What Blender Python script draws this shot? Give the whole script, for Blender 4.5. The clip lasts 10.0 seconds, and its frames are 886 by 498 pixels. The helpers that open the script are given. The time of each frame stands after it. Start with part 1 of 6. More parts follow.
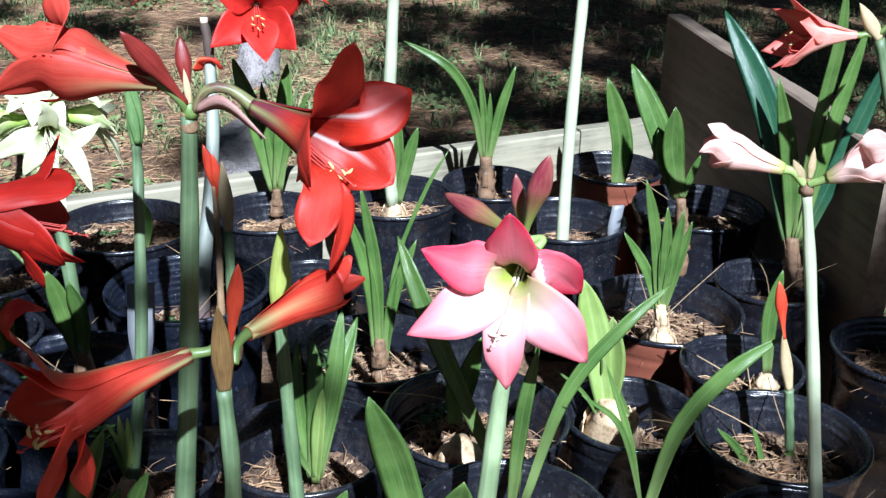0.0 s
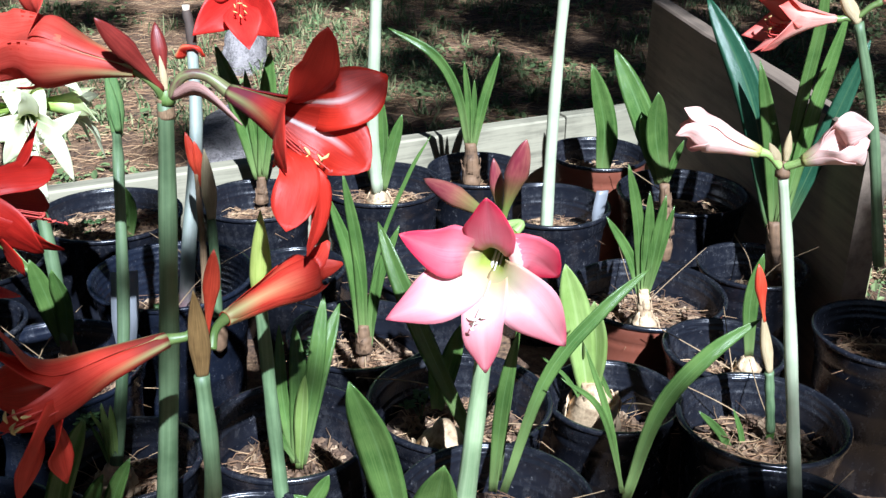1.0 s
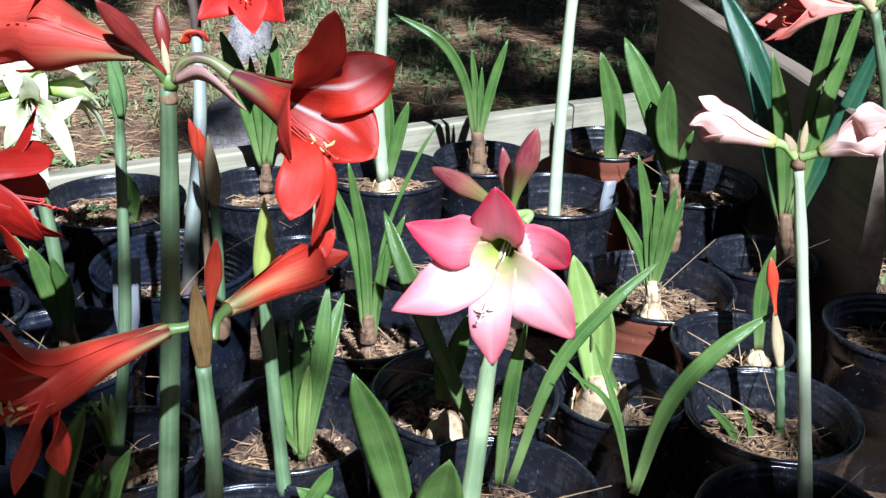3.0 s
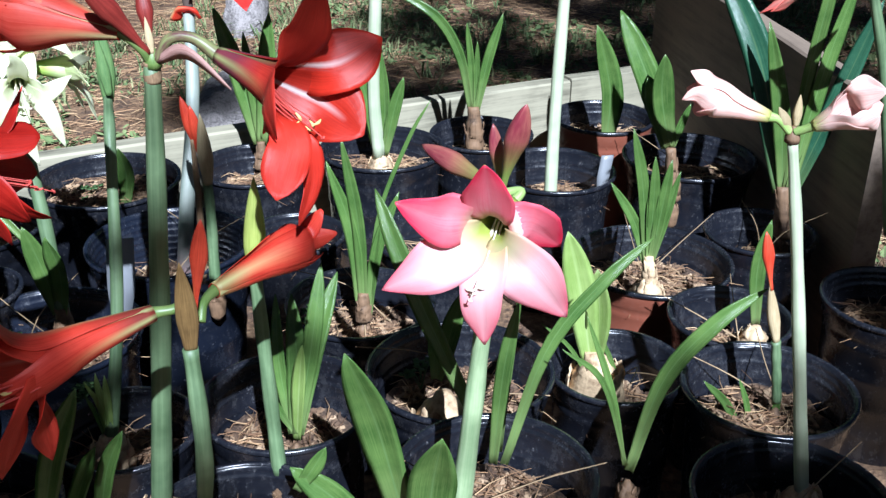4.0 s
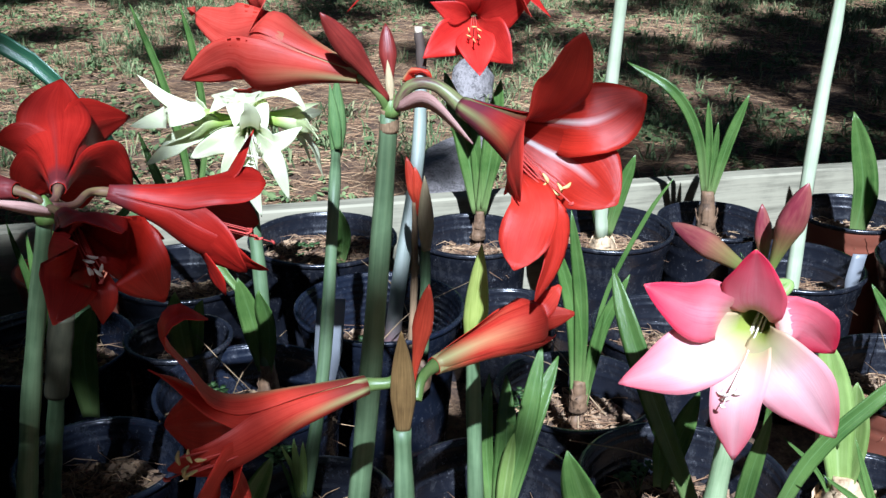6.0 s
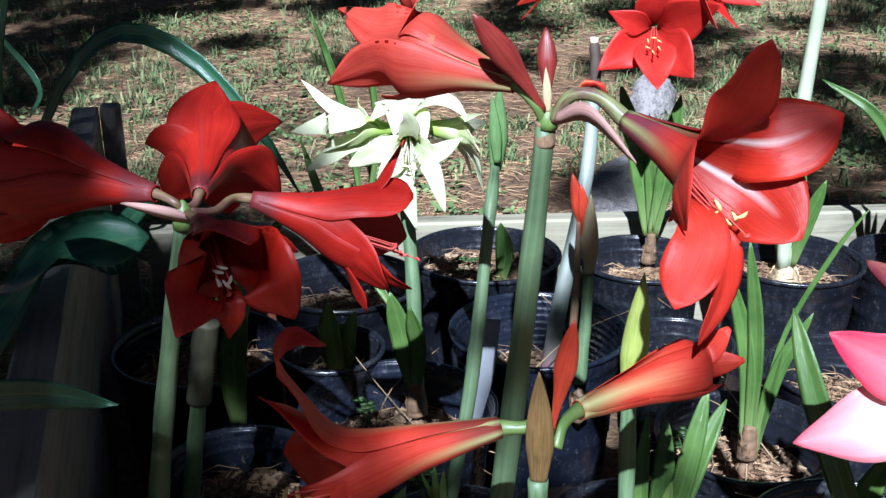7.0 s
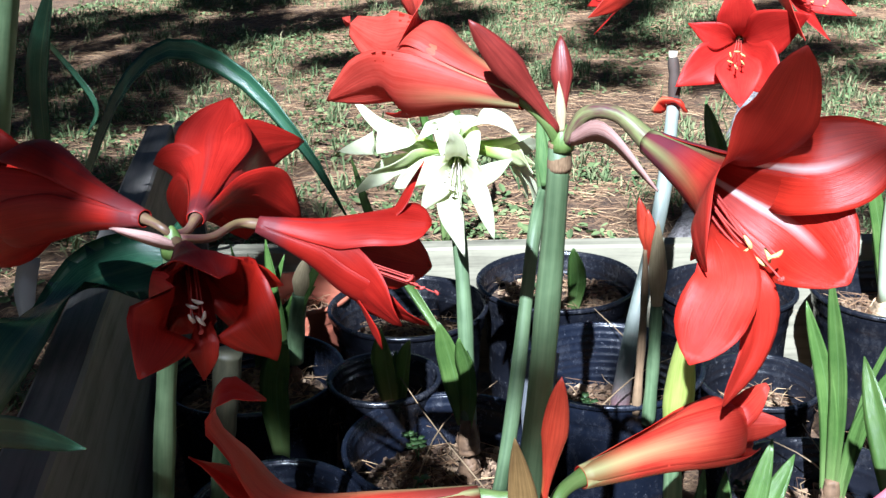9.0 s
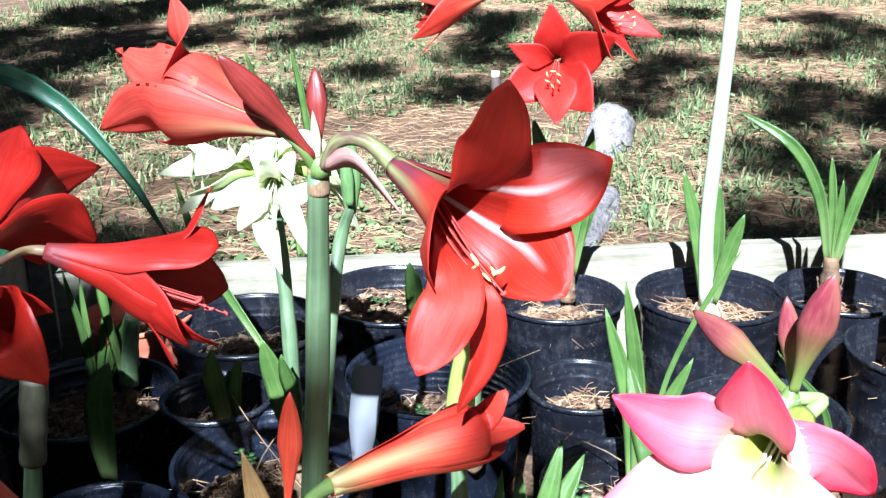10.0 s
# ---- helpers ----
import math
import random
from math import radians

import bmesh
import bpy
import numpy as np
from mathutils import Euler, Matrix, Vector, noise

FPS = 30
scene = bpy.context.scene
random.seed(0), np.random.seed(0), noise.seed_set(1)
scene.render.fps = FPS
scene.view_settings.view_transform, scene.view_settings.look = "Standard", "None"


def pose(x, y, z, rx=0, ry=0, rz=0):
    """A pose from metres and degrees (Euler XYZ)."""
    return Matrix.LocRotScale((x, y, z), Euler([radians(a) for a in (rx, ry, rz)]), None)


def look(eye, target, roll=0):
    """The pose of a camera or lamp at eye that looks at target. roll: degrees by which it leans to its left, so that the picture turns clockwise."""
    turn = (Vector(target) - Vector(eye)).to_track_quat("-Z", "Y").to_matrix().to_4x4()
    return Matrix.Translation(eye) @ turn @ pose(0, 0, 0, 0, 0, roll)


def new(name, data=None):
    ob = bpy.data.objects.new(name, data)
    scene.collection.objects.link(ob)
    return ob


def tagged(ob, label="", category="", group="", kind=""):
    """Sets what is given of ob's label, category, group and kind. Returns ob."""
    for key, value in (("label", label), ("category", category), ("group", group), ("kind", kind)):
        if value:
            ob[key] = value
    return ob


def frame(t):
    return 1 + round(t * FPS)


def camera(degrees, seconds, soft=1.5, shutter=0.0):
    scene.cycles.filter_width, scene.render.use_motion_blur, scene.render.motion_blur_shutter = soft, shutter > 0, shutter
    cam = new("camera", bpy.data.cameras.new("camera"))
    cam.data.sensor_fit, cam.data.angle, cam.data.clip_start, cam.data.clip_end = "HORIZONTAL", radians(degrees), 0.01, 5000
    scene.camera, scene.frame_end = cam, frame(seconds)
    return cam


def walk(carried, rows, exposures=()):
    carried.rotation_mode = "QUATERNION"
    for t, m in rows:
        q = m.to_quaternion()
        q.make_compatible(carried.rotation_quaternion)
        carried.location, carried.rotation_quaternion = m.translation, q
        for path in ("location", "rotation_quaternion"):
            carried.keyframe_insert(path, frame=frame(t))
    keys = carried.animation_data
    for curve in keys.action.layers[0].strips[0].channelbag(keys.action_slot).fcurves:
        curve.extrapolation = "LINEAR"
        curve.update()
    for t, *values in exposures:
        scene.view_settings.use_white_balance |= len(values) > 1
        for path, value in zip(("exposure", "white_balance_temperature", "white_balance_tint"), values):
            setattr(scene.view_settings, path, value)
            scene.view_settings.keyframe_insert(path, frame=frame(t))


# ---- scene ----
cam = camera(46.0, 10.0, soft=1.4)
PATH = [
    (0, (0.139, -0.061, 0.915), (0.017, 1.768, 0.114), 1.0),
    (0.5, (0.142, -0.061, 0.915), (0.056, 1.765, 0.105), 1.3),
    (1, (0.151, -0.065, 0.914), (0.046, 1.755, 0.093), 0.8),
    (1.5, (0.15, -0.063, 0.914), (0.055, 1.756, 0.087), 0.9),
    (2, (0.146, -0.059, 0.911), (0.041, 1.758, 0.082), 0.9),
    (3.5, (0.15, -0.042, 0.907), (0.038, 1.76, 0.047), 1.2),
    (4, (0.157, -0.038, 0.907), (0.042, 1.752, 0.022), 0.6),
    (4.5, (0.148, -0.032, 0.904), (0.004, 1.748, 0.003), 1.3),
    (5, (0.137, -0.017, 0.898), (-0.078, 1.741, -0.03), 1.2),
    (5.5, (0.135, 0.01, 0.88), (-0.175, 1.776, -0.004), 0.1),
    (5.8, (0.128, 0.035, 0.869), (-0.285, 1.817, 0.061), 0.1),
    (6, (0.113, 0.046, 0.863), (-0.387, 1.832, 0.115), 0.7),
    (6.2, (0.112, 0.062, 0.846), (-0.518, 1.827, 0.146), -0.7),
    (7.3, (0.099, 0.131, 0.845), (-0.771, 1.775, 0.109), -0.4),
    (7.5, (0.093, 0.144, 0.838), (-0.831, 1.762, 0.111), -1.3),
    (8, (0.096, 0.177, 0.828), (-0.884, 1.77, 0.12), -1.8),
    (8.5, (0.12, 0.209, 0.824), (-0.875, 1.795, 0.121), -1.8),
    (9, (0.132, 0.211, 0.827), (-0.876, 1.794, 0.136), -1.6),
    (9.5, (0.166, 0.219, 0.835), (-0.746, 1.859, 0.144), -0.6),
    (10, (0.211, 0.222, 0.841), (-0.611, 1.917, 0.168), -0.8),
]
walk(cam, [(t, look(e, a, r)) for t, e, a, r in PATH], [(0.0, 1.37, 5110, 10), (4.0, 1.30, 5070, 10), (5.0, 1.29, 5000, 10), (6.0, 1.17, 4960, 10), (7.5, 1.38, 5060, 10), (8.5, 1.52, 5080, 10), (9.0, 1.70, 5080, 10), (10.0, 2.08, 5050, 10)])

# ---------------------------------------------------------------- light
SUN_FROM = Vector((0.27, -0.82, 0.78)).normalized()
world = bpy.data.worlds.new("sky")
scene.world = world
world.use_nodes = True
wn = world.node_tree
sky = wn.nodes.new("ShaderNodeTexSky")
sky.sky_type = 'NISHITA'
sky.sun_disc = False
sky.sun_elevation = math.asin(SUN_FROM.z)
sky.sun_rotation = math.atan2(SUN_FROM.x, SUN_FROM.y)
wn.links.new(sky.outputs[0], wn.nodes["Background"].inputs[0])
wn.nodes["Background"].inputs[1].default_value = 0.0058
sun_data = bpy.data.lights.new("sun", 'SUN')
sun_data.energy, sun_data.angle, sun_data.color = 5.0, radians(0.55), (1.0, 0.955, 0.885)
sun = new("sun", sun_data)
sun.matrix_world = look(SUN_FROM * 20, (0, 0, 0))


# ---------------------------------------------------------------- materials
def ramp(nt, fac, stops):
    n = nt.nodes.new("ShaderNodeValToRGB")
    while len(n.color_ramp.elements) < len(stops):
        n.color_ramp.elements.new(0.5)
    for e, (p, c) in zip(n.color_ramp.elements, stops):
        e.position, e.color = p, (*c, 1)
    nt.links.new(fac, n.inputs[0])
    return n.outputs[0]


def noise_tex(nt, scale, detail=4, rough=0.6, vec=None, stretch=None):
    n = nt.nodes.new("ShaderNodeTexNoise")
    n.inputs["Scale"].default_value, n.inputs["Detail"].default_value, n.inputs["Roughness"].default_value = scale, detail, rough
    if vec is None:
        vec = nt.nodes.new("ShaderNodeTexCoord").outputs["Object"]
    if stretch:
        m = nt.nodes.new("ShaderNodeMapping")
        m.inputs["Scale"].default_value = stretch
        nt.links.new(vec, m.inputs[0])
        vec = m.outputs[0]
    nt.links.new(vec, n.inputs["Vector"])
    return n.outputs[0]


def mixc(nt, fac, a, b, mode='MIX'):
    n = nt.nodes.new("ShaderNodeMix")
    n.data_type, n.blend_type = 'RGBA', mode
    for sock, v in ((n.inputs[0], fac), (n.inputs[6], a), (n.inputs[7], b)):
        if isinstance(v, (tuple, list)):
            sock.default_value = (*v, 1)
        elif isinstance(v, (int, float)):
            sock.default_value = v
        else:
            nt.links.new(v, sock)
    return n.outputs[2]


def arith(nt, op, a, b=0.0, c=0.0):
    n = nt.nodes.new("ShaderNodeMath")
    n.operation = op
    for sock, v in zip(n.inputs, (a, b, c)):
        if isinstance(v, (int, float)):
            sock.default_value = v
        else:
            nt.links.new(v, sock)
    return n.outputs[0]


def bump(nt, height, strength, dist=0.002):
    n = nt.nodes.new("ShaderNodeBump")
    n.inputs["Strength"].default_value, n.inputs["Distance"].default_value = strength, dist
    nt.links.new(height, n.inputs["Height"])
    return n.outputs[0]


def shader(name):
    m = bpy.data.materials.new(name)
    m.use_nodes = True
    return m, m.node_tree, m.node_tree.nodes["Principled BSDF"]


def leafy(name, dark, light, stripe=None, rough=0.38, through_=0.35, vein=90, edge=None):
    """Plant tissue: lengthwise veins along the mesh's uv, blotches, some light let through."""
    m, nt, b = shader(name)
    uv = nt.nodes.new("ShaderNodeTexCoord").outputs["UV"]
    lines = noise_tex(nt, 1.0, 3, 0.6, uv, (vein, 3, 1))
    blot = noise_tex(nt, 26, 4, 0.6)
    fac = arith(nt, 'MULTIPLY_ADD', lines, 0.55, arith(nt, 'MULTIPLY', blot, 0.45))
    col = ramp(nt, fac, [(0.38, dark), (0.63, light)])
    sep = nt.nodes.new("ShaderNodeSeparateXYZ")
    nt.links.new(uv, sep.inputs[0])
    off = arith(nt, 'ABSOLUTE', arith(nt, 'SUBTRACT', sep.outputs[0], 0.5))
    if edge:
        s = nt.nodes.new("ShaderNodeMapRange")
        s.inputs[1].default_value, s.inputs[2].default_value = edge[1], edge[2]
        nt.links.new(sep.outputs[1], s.inputs[0])
        f = arith(nt, 'MULTIPLY_ADD', off, edge[3], s.outputs[0])
        f2 = arith(nt, 'MULTIPLY_ADD', arith(nt, 'SUBTRACT', lines, 0.5), 0.5, f)
        n = nt.nodes.new("ShaderNodeClamp")
        nt.links.new(f2, n.inputs[0])
        col = mixc(nt, n.outputs[0], col, edge[0])
    if stripe:
        colour, half, upto = stripe[:3]
        s = nt.nodes.new("ShaderNodeMapRange")
        s.inputs[1].default_value, s.inputs[2].default_value, s.inputs[3].default_value, s.inputs[4].default_value = 0.0, half, 1.0, 0.0
        nt.links.new(off, s.inputs[0])
        e = nt.nodes.new("ShaderNodeMapRange")
        e.inputs[1].default_value, e.inputs[2].default_value, e.inputs[3].default_value, e.inputs[4].default_value = 0.0, upto, 1.0, 0.0
        nt.links.new(sep.outputs[1], e.inputs[0])
        f = arith(nt, 'MULTIPLY', s.outputs[0], e.outputs[0])
        if len(stripe) > 3:
            f = arith(nt, 'MINIMUM', arith(nt, 'MULTIPLY', f, stripe[3]), 1.0)
        col = mixc(nt, f, col, colour)
    info = nt.nodes.new("ShaderNodeObjectInfo")
    hsv = nt.nodes.new("ShaderNodeHueSaturation")
    nt.links.new(arith(nt, 'MULTIPLY_ADD', info.outputs["Random"], 0.30, 0.85), hsv.inputs["Value"])
    nt.links.new(col, hsv.inputs["Color"])
    col = hsv.outputs[0]
    nt.links.new(col, b.inputs["Base Color"])
    b.inputs["Roughness"].default_value = rough
    nt.links.new(bump(nt, fac, 0.35, 0.0015), b.inputs["Normal"])
    tr = nt.nodes.new("ShaderNodeBsdfTranslucent")
    nt.links.new(col, tr.inputs[0])
    mix = nt.nodes.new("ShaderNodeMixShader")
    mix.inputs[0].default_value = through_
    nt.links.new(b.outputs[0], mix.inputs[1])
    nt.links.new(tr.outputs[0], mix.inputs[2])
    nt.links.new(mix.outputs[0], nt.nodes["Material Output"].inputs[0])
    return m


leaf_green = leafy("leaf_green", (0.058, 0.128, 0.026), (0.150, 0.250, 0.062), ((0.16, 0.27, 0.09), 0.045, 1.4), 0.25, 0.34, 90, ((0.22, 0.30, 0.10), 0.34, 0.0, 0.0))
leaf_pale = leafy("leaf_pale", (0.22, 0.33, 0.07), (0.36, 0.48, 0.15), ((0.44, 0.56, 0.22), 0.07, 1.4), 0.35, 0.4)
leaf_blue = leafy("leaf_blue", (0.014, 0.056, 0.030), (0.040, 0.112, 0.060), ((0.085, 0.15, 0.065), 0.045, 1.4), 0.26, 0.22, 90, ((0.10, 0.15, 0.05), 0.25, 0.0, 0.0))
stalk_green = leafy("stalk_green", (0.075, 0.124, 0.055), (0.165, 0.240, 0.118), None, 0.52, 0.10, 12)
pale_stalk = leafy("pale_stalk", (0.36, 0.42, 0.27), (0.52, 0.56, 0.39), None, 0.5, 0.15, 14)
dull_stalk = leafy("dull_stalk", (0.26, 0.31, 0.26), (0.40, 0.44, 0.38), None, 0.5, 0.15, 14, ((0.24, 0.12, 0.13), 0.34, 0.0, 0.0))
stalk_light = leafy("stalk_light", (0.20, 0.29, 0.14), (0.36, 0.45, 0.25), None, 0.45, 0.15, 14)
dry_stalk = leafy("dry_stalk", (0.13, 0.08, 0.04), (0.30, 0.20, 0.11), None, 0.8, 0.05, 40)
dry_sheath = leafy("dry_sheath", (0.036, 0.036, 0.020), (0.080, 0.074, 0.044), None, 0.6, 0.1, 14)
spathe_tan = leafy("spathe_tan", (0.38, 0.30, 0.16), (0.58, 0.47, 0.28), None, 0.7, 0.3, 40)
spathe_brown = leafy("spathe_brown", (0.13, 0.075, 0.022), (0.29, 0.18, 0.060), None, 0.7, 0.2, 40)
spathe_green = leafy("spathe_green", (0.08, 0.16, 0.05), (0.17, 0.27, 0.09), ((0.30, 0.10, 0.05), 0.05, 1.0), 0.5, 0.15, 40)
spathe_yellow = leafy("spathe_yellow", (0.27, 0.33, 0.06), (0.42, 0.48, 0.12), None, 0.5, 0.25, 40)
bud_red = leafy("bud_red", (0.42, 0.030, 0.012), (0.66, 0.08, 0.035), ((0.25, 0.30, 0.08), 0.25, 0.35), 0.4, 0.2, 40)
bud_dark = leafy("bud_dark", (0.12, 0.012, 0.010), (0.25, 0.032, 0.024), ((0.12, 0.13, 0.04), 0.25, 0.3), 0.42, 0.15, 24)
bud_pink = leafy("bud_pink", (0.20, 0.030, 0.045), (0.38, 0.085, 0.10), None, 0.4, 0.2, 16, ((0.16, 0.21, 0.045), 0.62, 0.15, 0.35))
# each tepal has an inner and an outer face
petal_red = leafy("petal_red", (0.44, 0.018, 0.007), (0.66, 0.042, 0.018), ((0.80, 0.62, 0.50), 0.060, 0.80), 0.40, 0.46, 70)
petal_streaked = leafy("petal_streaked", (0.44, 0.018, 0.007), (0.66, 0.042, 0.018), ((0.92, 0.82, 0.78), 0.07, 0.86, 3.0), 0.40, 0.46, 70)
petal_plain = leafy("petal_plain", (0.40, 0.016, 0.007), (0.62, 0.040, 0.018), None, 0.48, 0.46, 70)
red_back = leafy("red_back", (0.50, 0.026, 0.012), (0.72, 0.072, 0.038), ((0.50, 0.53, 0.22), 0.22, 0.55), 0.5, 0.46, 30, ((0.24, 0.040, 0.026), 0.30, 0.10, 0.0))
scarlet_back = leafy("scarlet_back", (0.64, 0.060, 0.036), (0.80, 0.13, 0.088), ((0.60, 0.58, 0.26), 0.22, 0.55), 0.5, 0.50, 30, ((0.30, 0.050, 0.032), 0.24, 0.08, 0.0))
purple_back = leafy("purple_back", (0.42, 0.020, 0.012), (0.62, 0.055, 0.030), ((0.33, 0.38, 0.14), 0.22, 0.66), 0.5, 0.42, 34, ((0.17, 0.035, 0.050), 0.50, 0.20, 0.0))
petal_scarlet = leafy("petal_scarlet", (0.52, 0.016, 0.012), (0.72, 0.042, 0.026), ((0.20, 0.02, 0.01), 0.5, 0.34), 0.45, 0.46, 60)
petal_crimson = leafy("petal_crimson", (0.34, 0.010, 0.004), (0.54, 0.024, 0.009), ((0.12, 0.01, 0.01), 0.5, 0.3), 0.40, 0.42, 60)
crimson_back = leafy("crimson_back", (0.36, 0.010, 0.005), (0.54, 0.022, 0.010), ((0.22, 0.03, 0.03), 0.08, 0.8), 0.5, 0.42, 34, ((0.17, 0.025, 0.028), 0.20, 0.10, 0.0))
petal_orange = leafy("petal_orange", (0.58, 0.030, 0.014), (0.76, 0.085, 0.04), ((0.66, 0.62, 0.28), 0.12, 0.62), 0.45, 0.48, 60)
orange_back = leafy("orange_back", (0.56, 0.030, 0.016), (0.76, 0.085, 0.045), ((0.60, 0.60, 0.26), 0.34, 0.62), 0.45, 0.46, 34, ((0.40, 0.22, 0.08), 0.26, 0.06, 0.0))
petal_pink = leafy("petal_pink", (0.80, 0.56, 0.58), (0.88, 0.74, 0.73), ((0.40, 0.46, 0.08), 1.4, 0.56, 2.4), 0.45, 0.42, 44, ((0.74, 0.045, 0.11), 0.55, 1.40, 0.80))
pink_upper = leafy("pink_upper", (0.78, 0.26, 0.32), (0.88, 0.54, 0.58), ((0.40, 0.46, 0.08), 1.4, 0.52, 2.4), 0.45, 0.42, 30, ((0.66, 0.030, 0.080), 0.34, 1.15, 0.9))
bud_blush = leafy("bud_blush", (0.72, 0.40, 0.34), (0.86, 0.66, 0.58), None, 0.45, 0.3, 20, ((0.40, 0.42, 0.12), 0.28, 0.02, 0.0))
petal_pale = leafy("petal_pale", (0.84, 0.87, 0.56), (0.90, 0.91, 0.70), ((0.40, 0.56, 0.12), 0.5, 0.55), 0.45, 0.4, 60)
pale_back = leafy("pale_back", (0.76, 0.82, 0.44), (0.87, 0.89, 0.60), ((0.36, 0.52, 0.10), 0.35, 1.0), 0.45, 0.4, 34, ((0.42, 0.56, 0.10), 0.46, 0.18, 0.0))
petal_blush = leafy("petal_blush", (0.78, 0.55, 0.48), (0.86, 0.70, 0.62), ((0.45, 0.50, 0.14), 0.3, 0.35), 0.45, 0.35, 60, ((0.74, 0.30, 0.26), 0.55, 1.6, 0.7))
petal_salmon = leafy("petal_salmon", (0.80, 0.34, 0.27), (0.88, 0.52, 0.43), ((0.74, 0.62, 0.46), 0.16, 0.9), 0.45, 0.38, 60, ((0.72, 0.10, 0.07), 0.5, 1.4, 0.8))
anther_white = leafy("anther_white", (0.80, 0.68, 0.58), (0.88, 0.80, 0.68), None, 0.6, 0.2)
anther_yellow = leafy("anther_yellow", (0.58, 0.40, 0.12), (0.72, 0.55, 0.22), None, 0.6, 0.1)
filament_red = leafy("filament_red", (0.55, 0.05, 0.04), (0.68, 0.12, 0.09), None, 0.5, 0.3)


def bulb_skin(name, dark, light):
    m, nt, b = shader(name)
    rings = noise_tex(nt, 22, 5, 0.7, None, (0.7, 0.7, 3.5))
    fibre = noise_tex(nt, 150, 4, 0.7, None, (1, 1, 0.15))
    patch = noise_tex(nt, 55, 4, 0.65)
    f = arith(nt, 'ADD', arith(nt, 'MULTIPLY', rings, 0.34), arith(nt, 'ADD', arith(nt, 'MULTIPLY', fibre, 0.33), arith(nt, 'MULTIPLY', patch, 0.33)))
    nt.links.new(ramp(nt, f, [(0.38, dark), (0.50, light), (0.64, tuple(min(1, c * 1.5) for c in light))]), b.inputs["Base Color"])
    b.inputs["Roughness"].default_value = 0.7
    nt.links.new(bump(nt, f, 0.8, 0.003), b.inputs["Normal"])
    return m


bulb_brown = bulb_skin("bulb_brown", (0.035, 0.020, 0.011), (0.15, 0.090, 0.048))
bulb_pale = bulb_skin("bulb_pale", (0.20, 0.12, 0.06), (0.50, 0.37, 0.22))


def plastic(name, base, dust, amount, rough=0.34):
    m, nt, b = shader(name)
    gen = nt.nodes.new("ShaderNodeTexCoord").outputs["Object"]
    info = nt.nodes.new("ShaderNodeObjectInfo")
    shift = nt.nodes.new("ShaderNodeVectorMath")
    nt.links.new(gen, shift.inputs[0])
    comb = nt.nodes.new("ShaderNodeCombineXYZ")
    nt.links.new(arith(nt, 'MULTIPLY', info.outputs["Random"], 7.0), comb.inputs[0])
    nt.links.new(comb.outputs[0], shift.inputs[1])
    cloud = noise_tex(nt, 22, 4, 0.6, shift.outputs[0])
    fine = noise_tex(nt, 130, 5, 0.8, shift.outputs[0])
    drip = noise_tex(nt, 90, 4, 0.7, shift.outputs[0], (1, 1, 0.16))
    f = arith(nt, 'ADD', arith(nt, 'MULTIPLY', fine, 0.40), arith(nt, 'ADD', arith(nt, 'MULTIPLY', cloud, 0.32), arith(nt, 'MULTIPLY', drip, 0.28)))
    d = nt.nodes.new("ShaderNodeMapRange")
    d.inputs[1].default_value, d.inputs[2].default_value, d.inputs[4].default_value = 0.49, 0.68, amount
    nt.links.new(f, d.inputs[0])
    scuff = nt.nodes.new("ShaderNodeMapRange")
    scuff.inputs[1].default_value, scuff.inputs[2].default_value, scuff.inputs[4].default_value = 0.62, 0.72, amount * 1.0
    nt.links.new(fine, scuff.inputs[0])
    both = arith(nt, 'MAXIMUM', arith(nt, 'MULTIPLY', d.outputs[0], 0.16), scuff.outputs[0])
    nt.links.new(mixc(nt, both, base, dust), b.inputs["Base Color"])
    nt.links.new(arith(nt, 'MULTIPLY_ADD', d.outputs[0], 0.34, rough), b.inputs["Roughness"])
    b.inputs["Specular IOR Level"].default_value = 0.75
    nt.links.new(bump(nt, f, 0.28, 0.0022), b.inputs["Normal"])
    return m


pot_black = plastic("pot_black", (0.0085, 0.0095, 0.014), (0.34, 0.33, 0.33), 0.50, 0.22)
pot_brown = plastic("pot_brown", (0.20, 0.062, 0.035), (0.32, 0.22, 0.17), 0.5, 0.45)
pot_blue = plastic("pot_blue", (0.008, 0.0105, 0.019), (0.26, 0.26, 0.28), 0.52, 0.22)
pot_clay = plastic("pot_clay", (0.42, 0.12, 0.06), (0.50, 0.33, 0.25), 0.6, 0.8)
tag_white = plastic("tag_white", (0.19, 0.20, 0.215), (0.32, 0.315, 0.30), 0.5, 0.4)
tape_green = plastic("tape_green", (0.03, 0.30, 0.10), (0.10, 0.36, 0.18), 0.6, 0.4)


def earthy(name, stops, scale, bump_d, vary=False):
    m, nt, b = shader(name)
    a = noise_tex(nt, scale, 6, 0.7)
    c = noise_tex(nt, scale * 6, 4, 0.7)
    f = arith(nt, 'MULTIPLY_ADD', a, 0.5, arith(nt, 'MULTIPLY', c, 0.5))
    if vary:
        g = nt.nodes.new("ShaderNodeNewGeometry")
        f = arith(nt, 'MULTIPLY_ADD', g.outputs["Random Per Island"], 0.7, arith(nt, 'MULTIPLY', f, 0.3))
    nt.links.new(ramp(nt, f, stops), b.inputs["Base Color"])
    b.inputs["Roughness"].default_value = 0.9
    nt.links.new(bump(nt, f, 0.9, bump_d), b.inputs["Normal"])
    return m


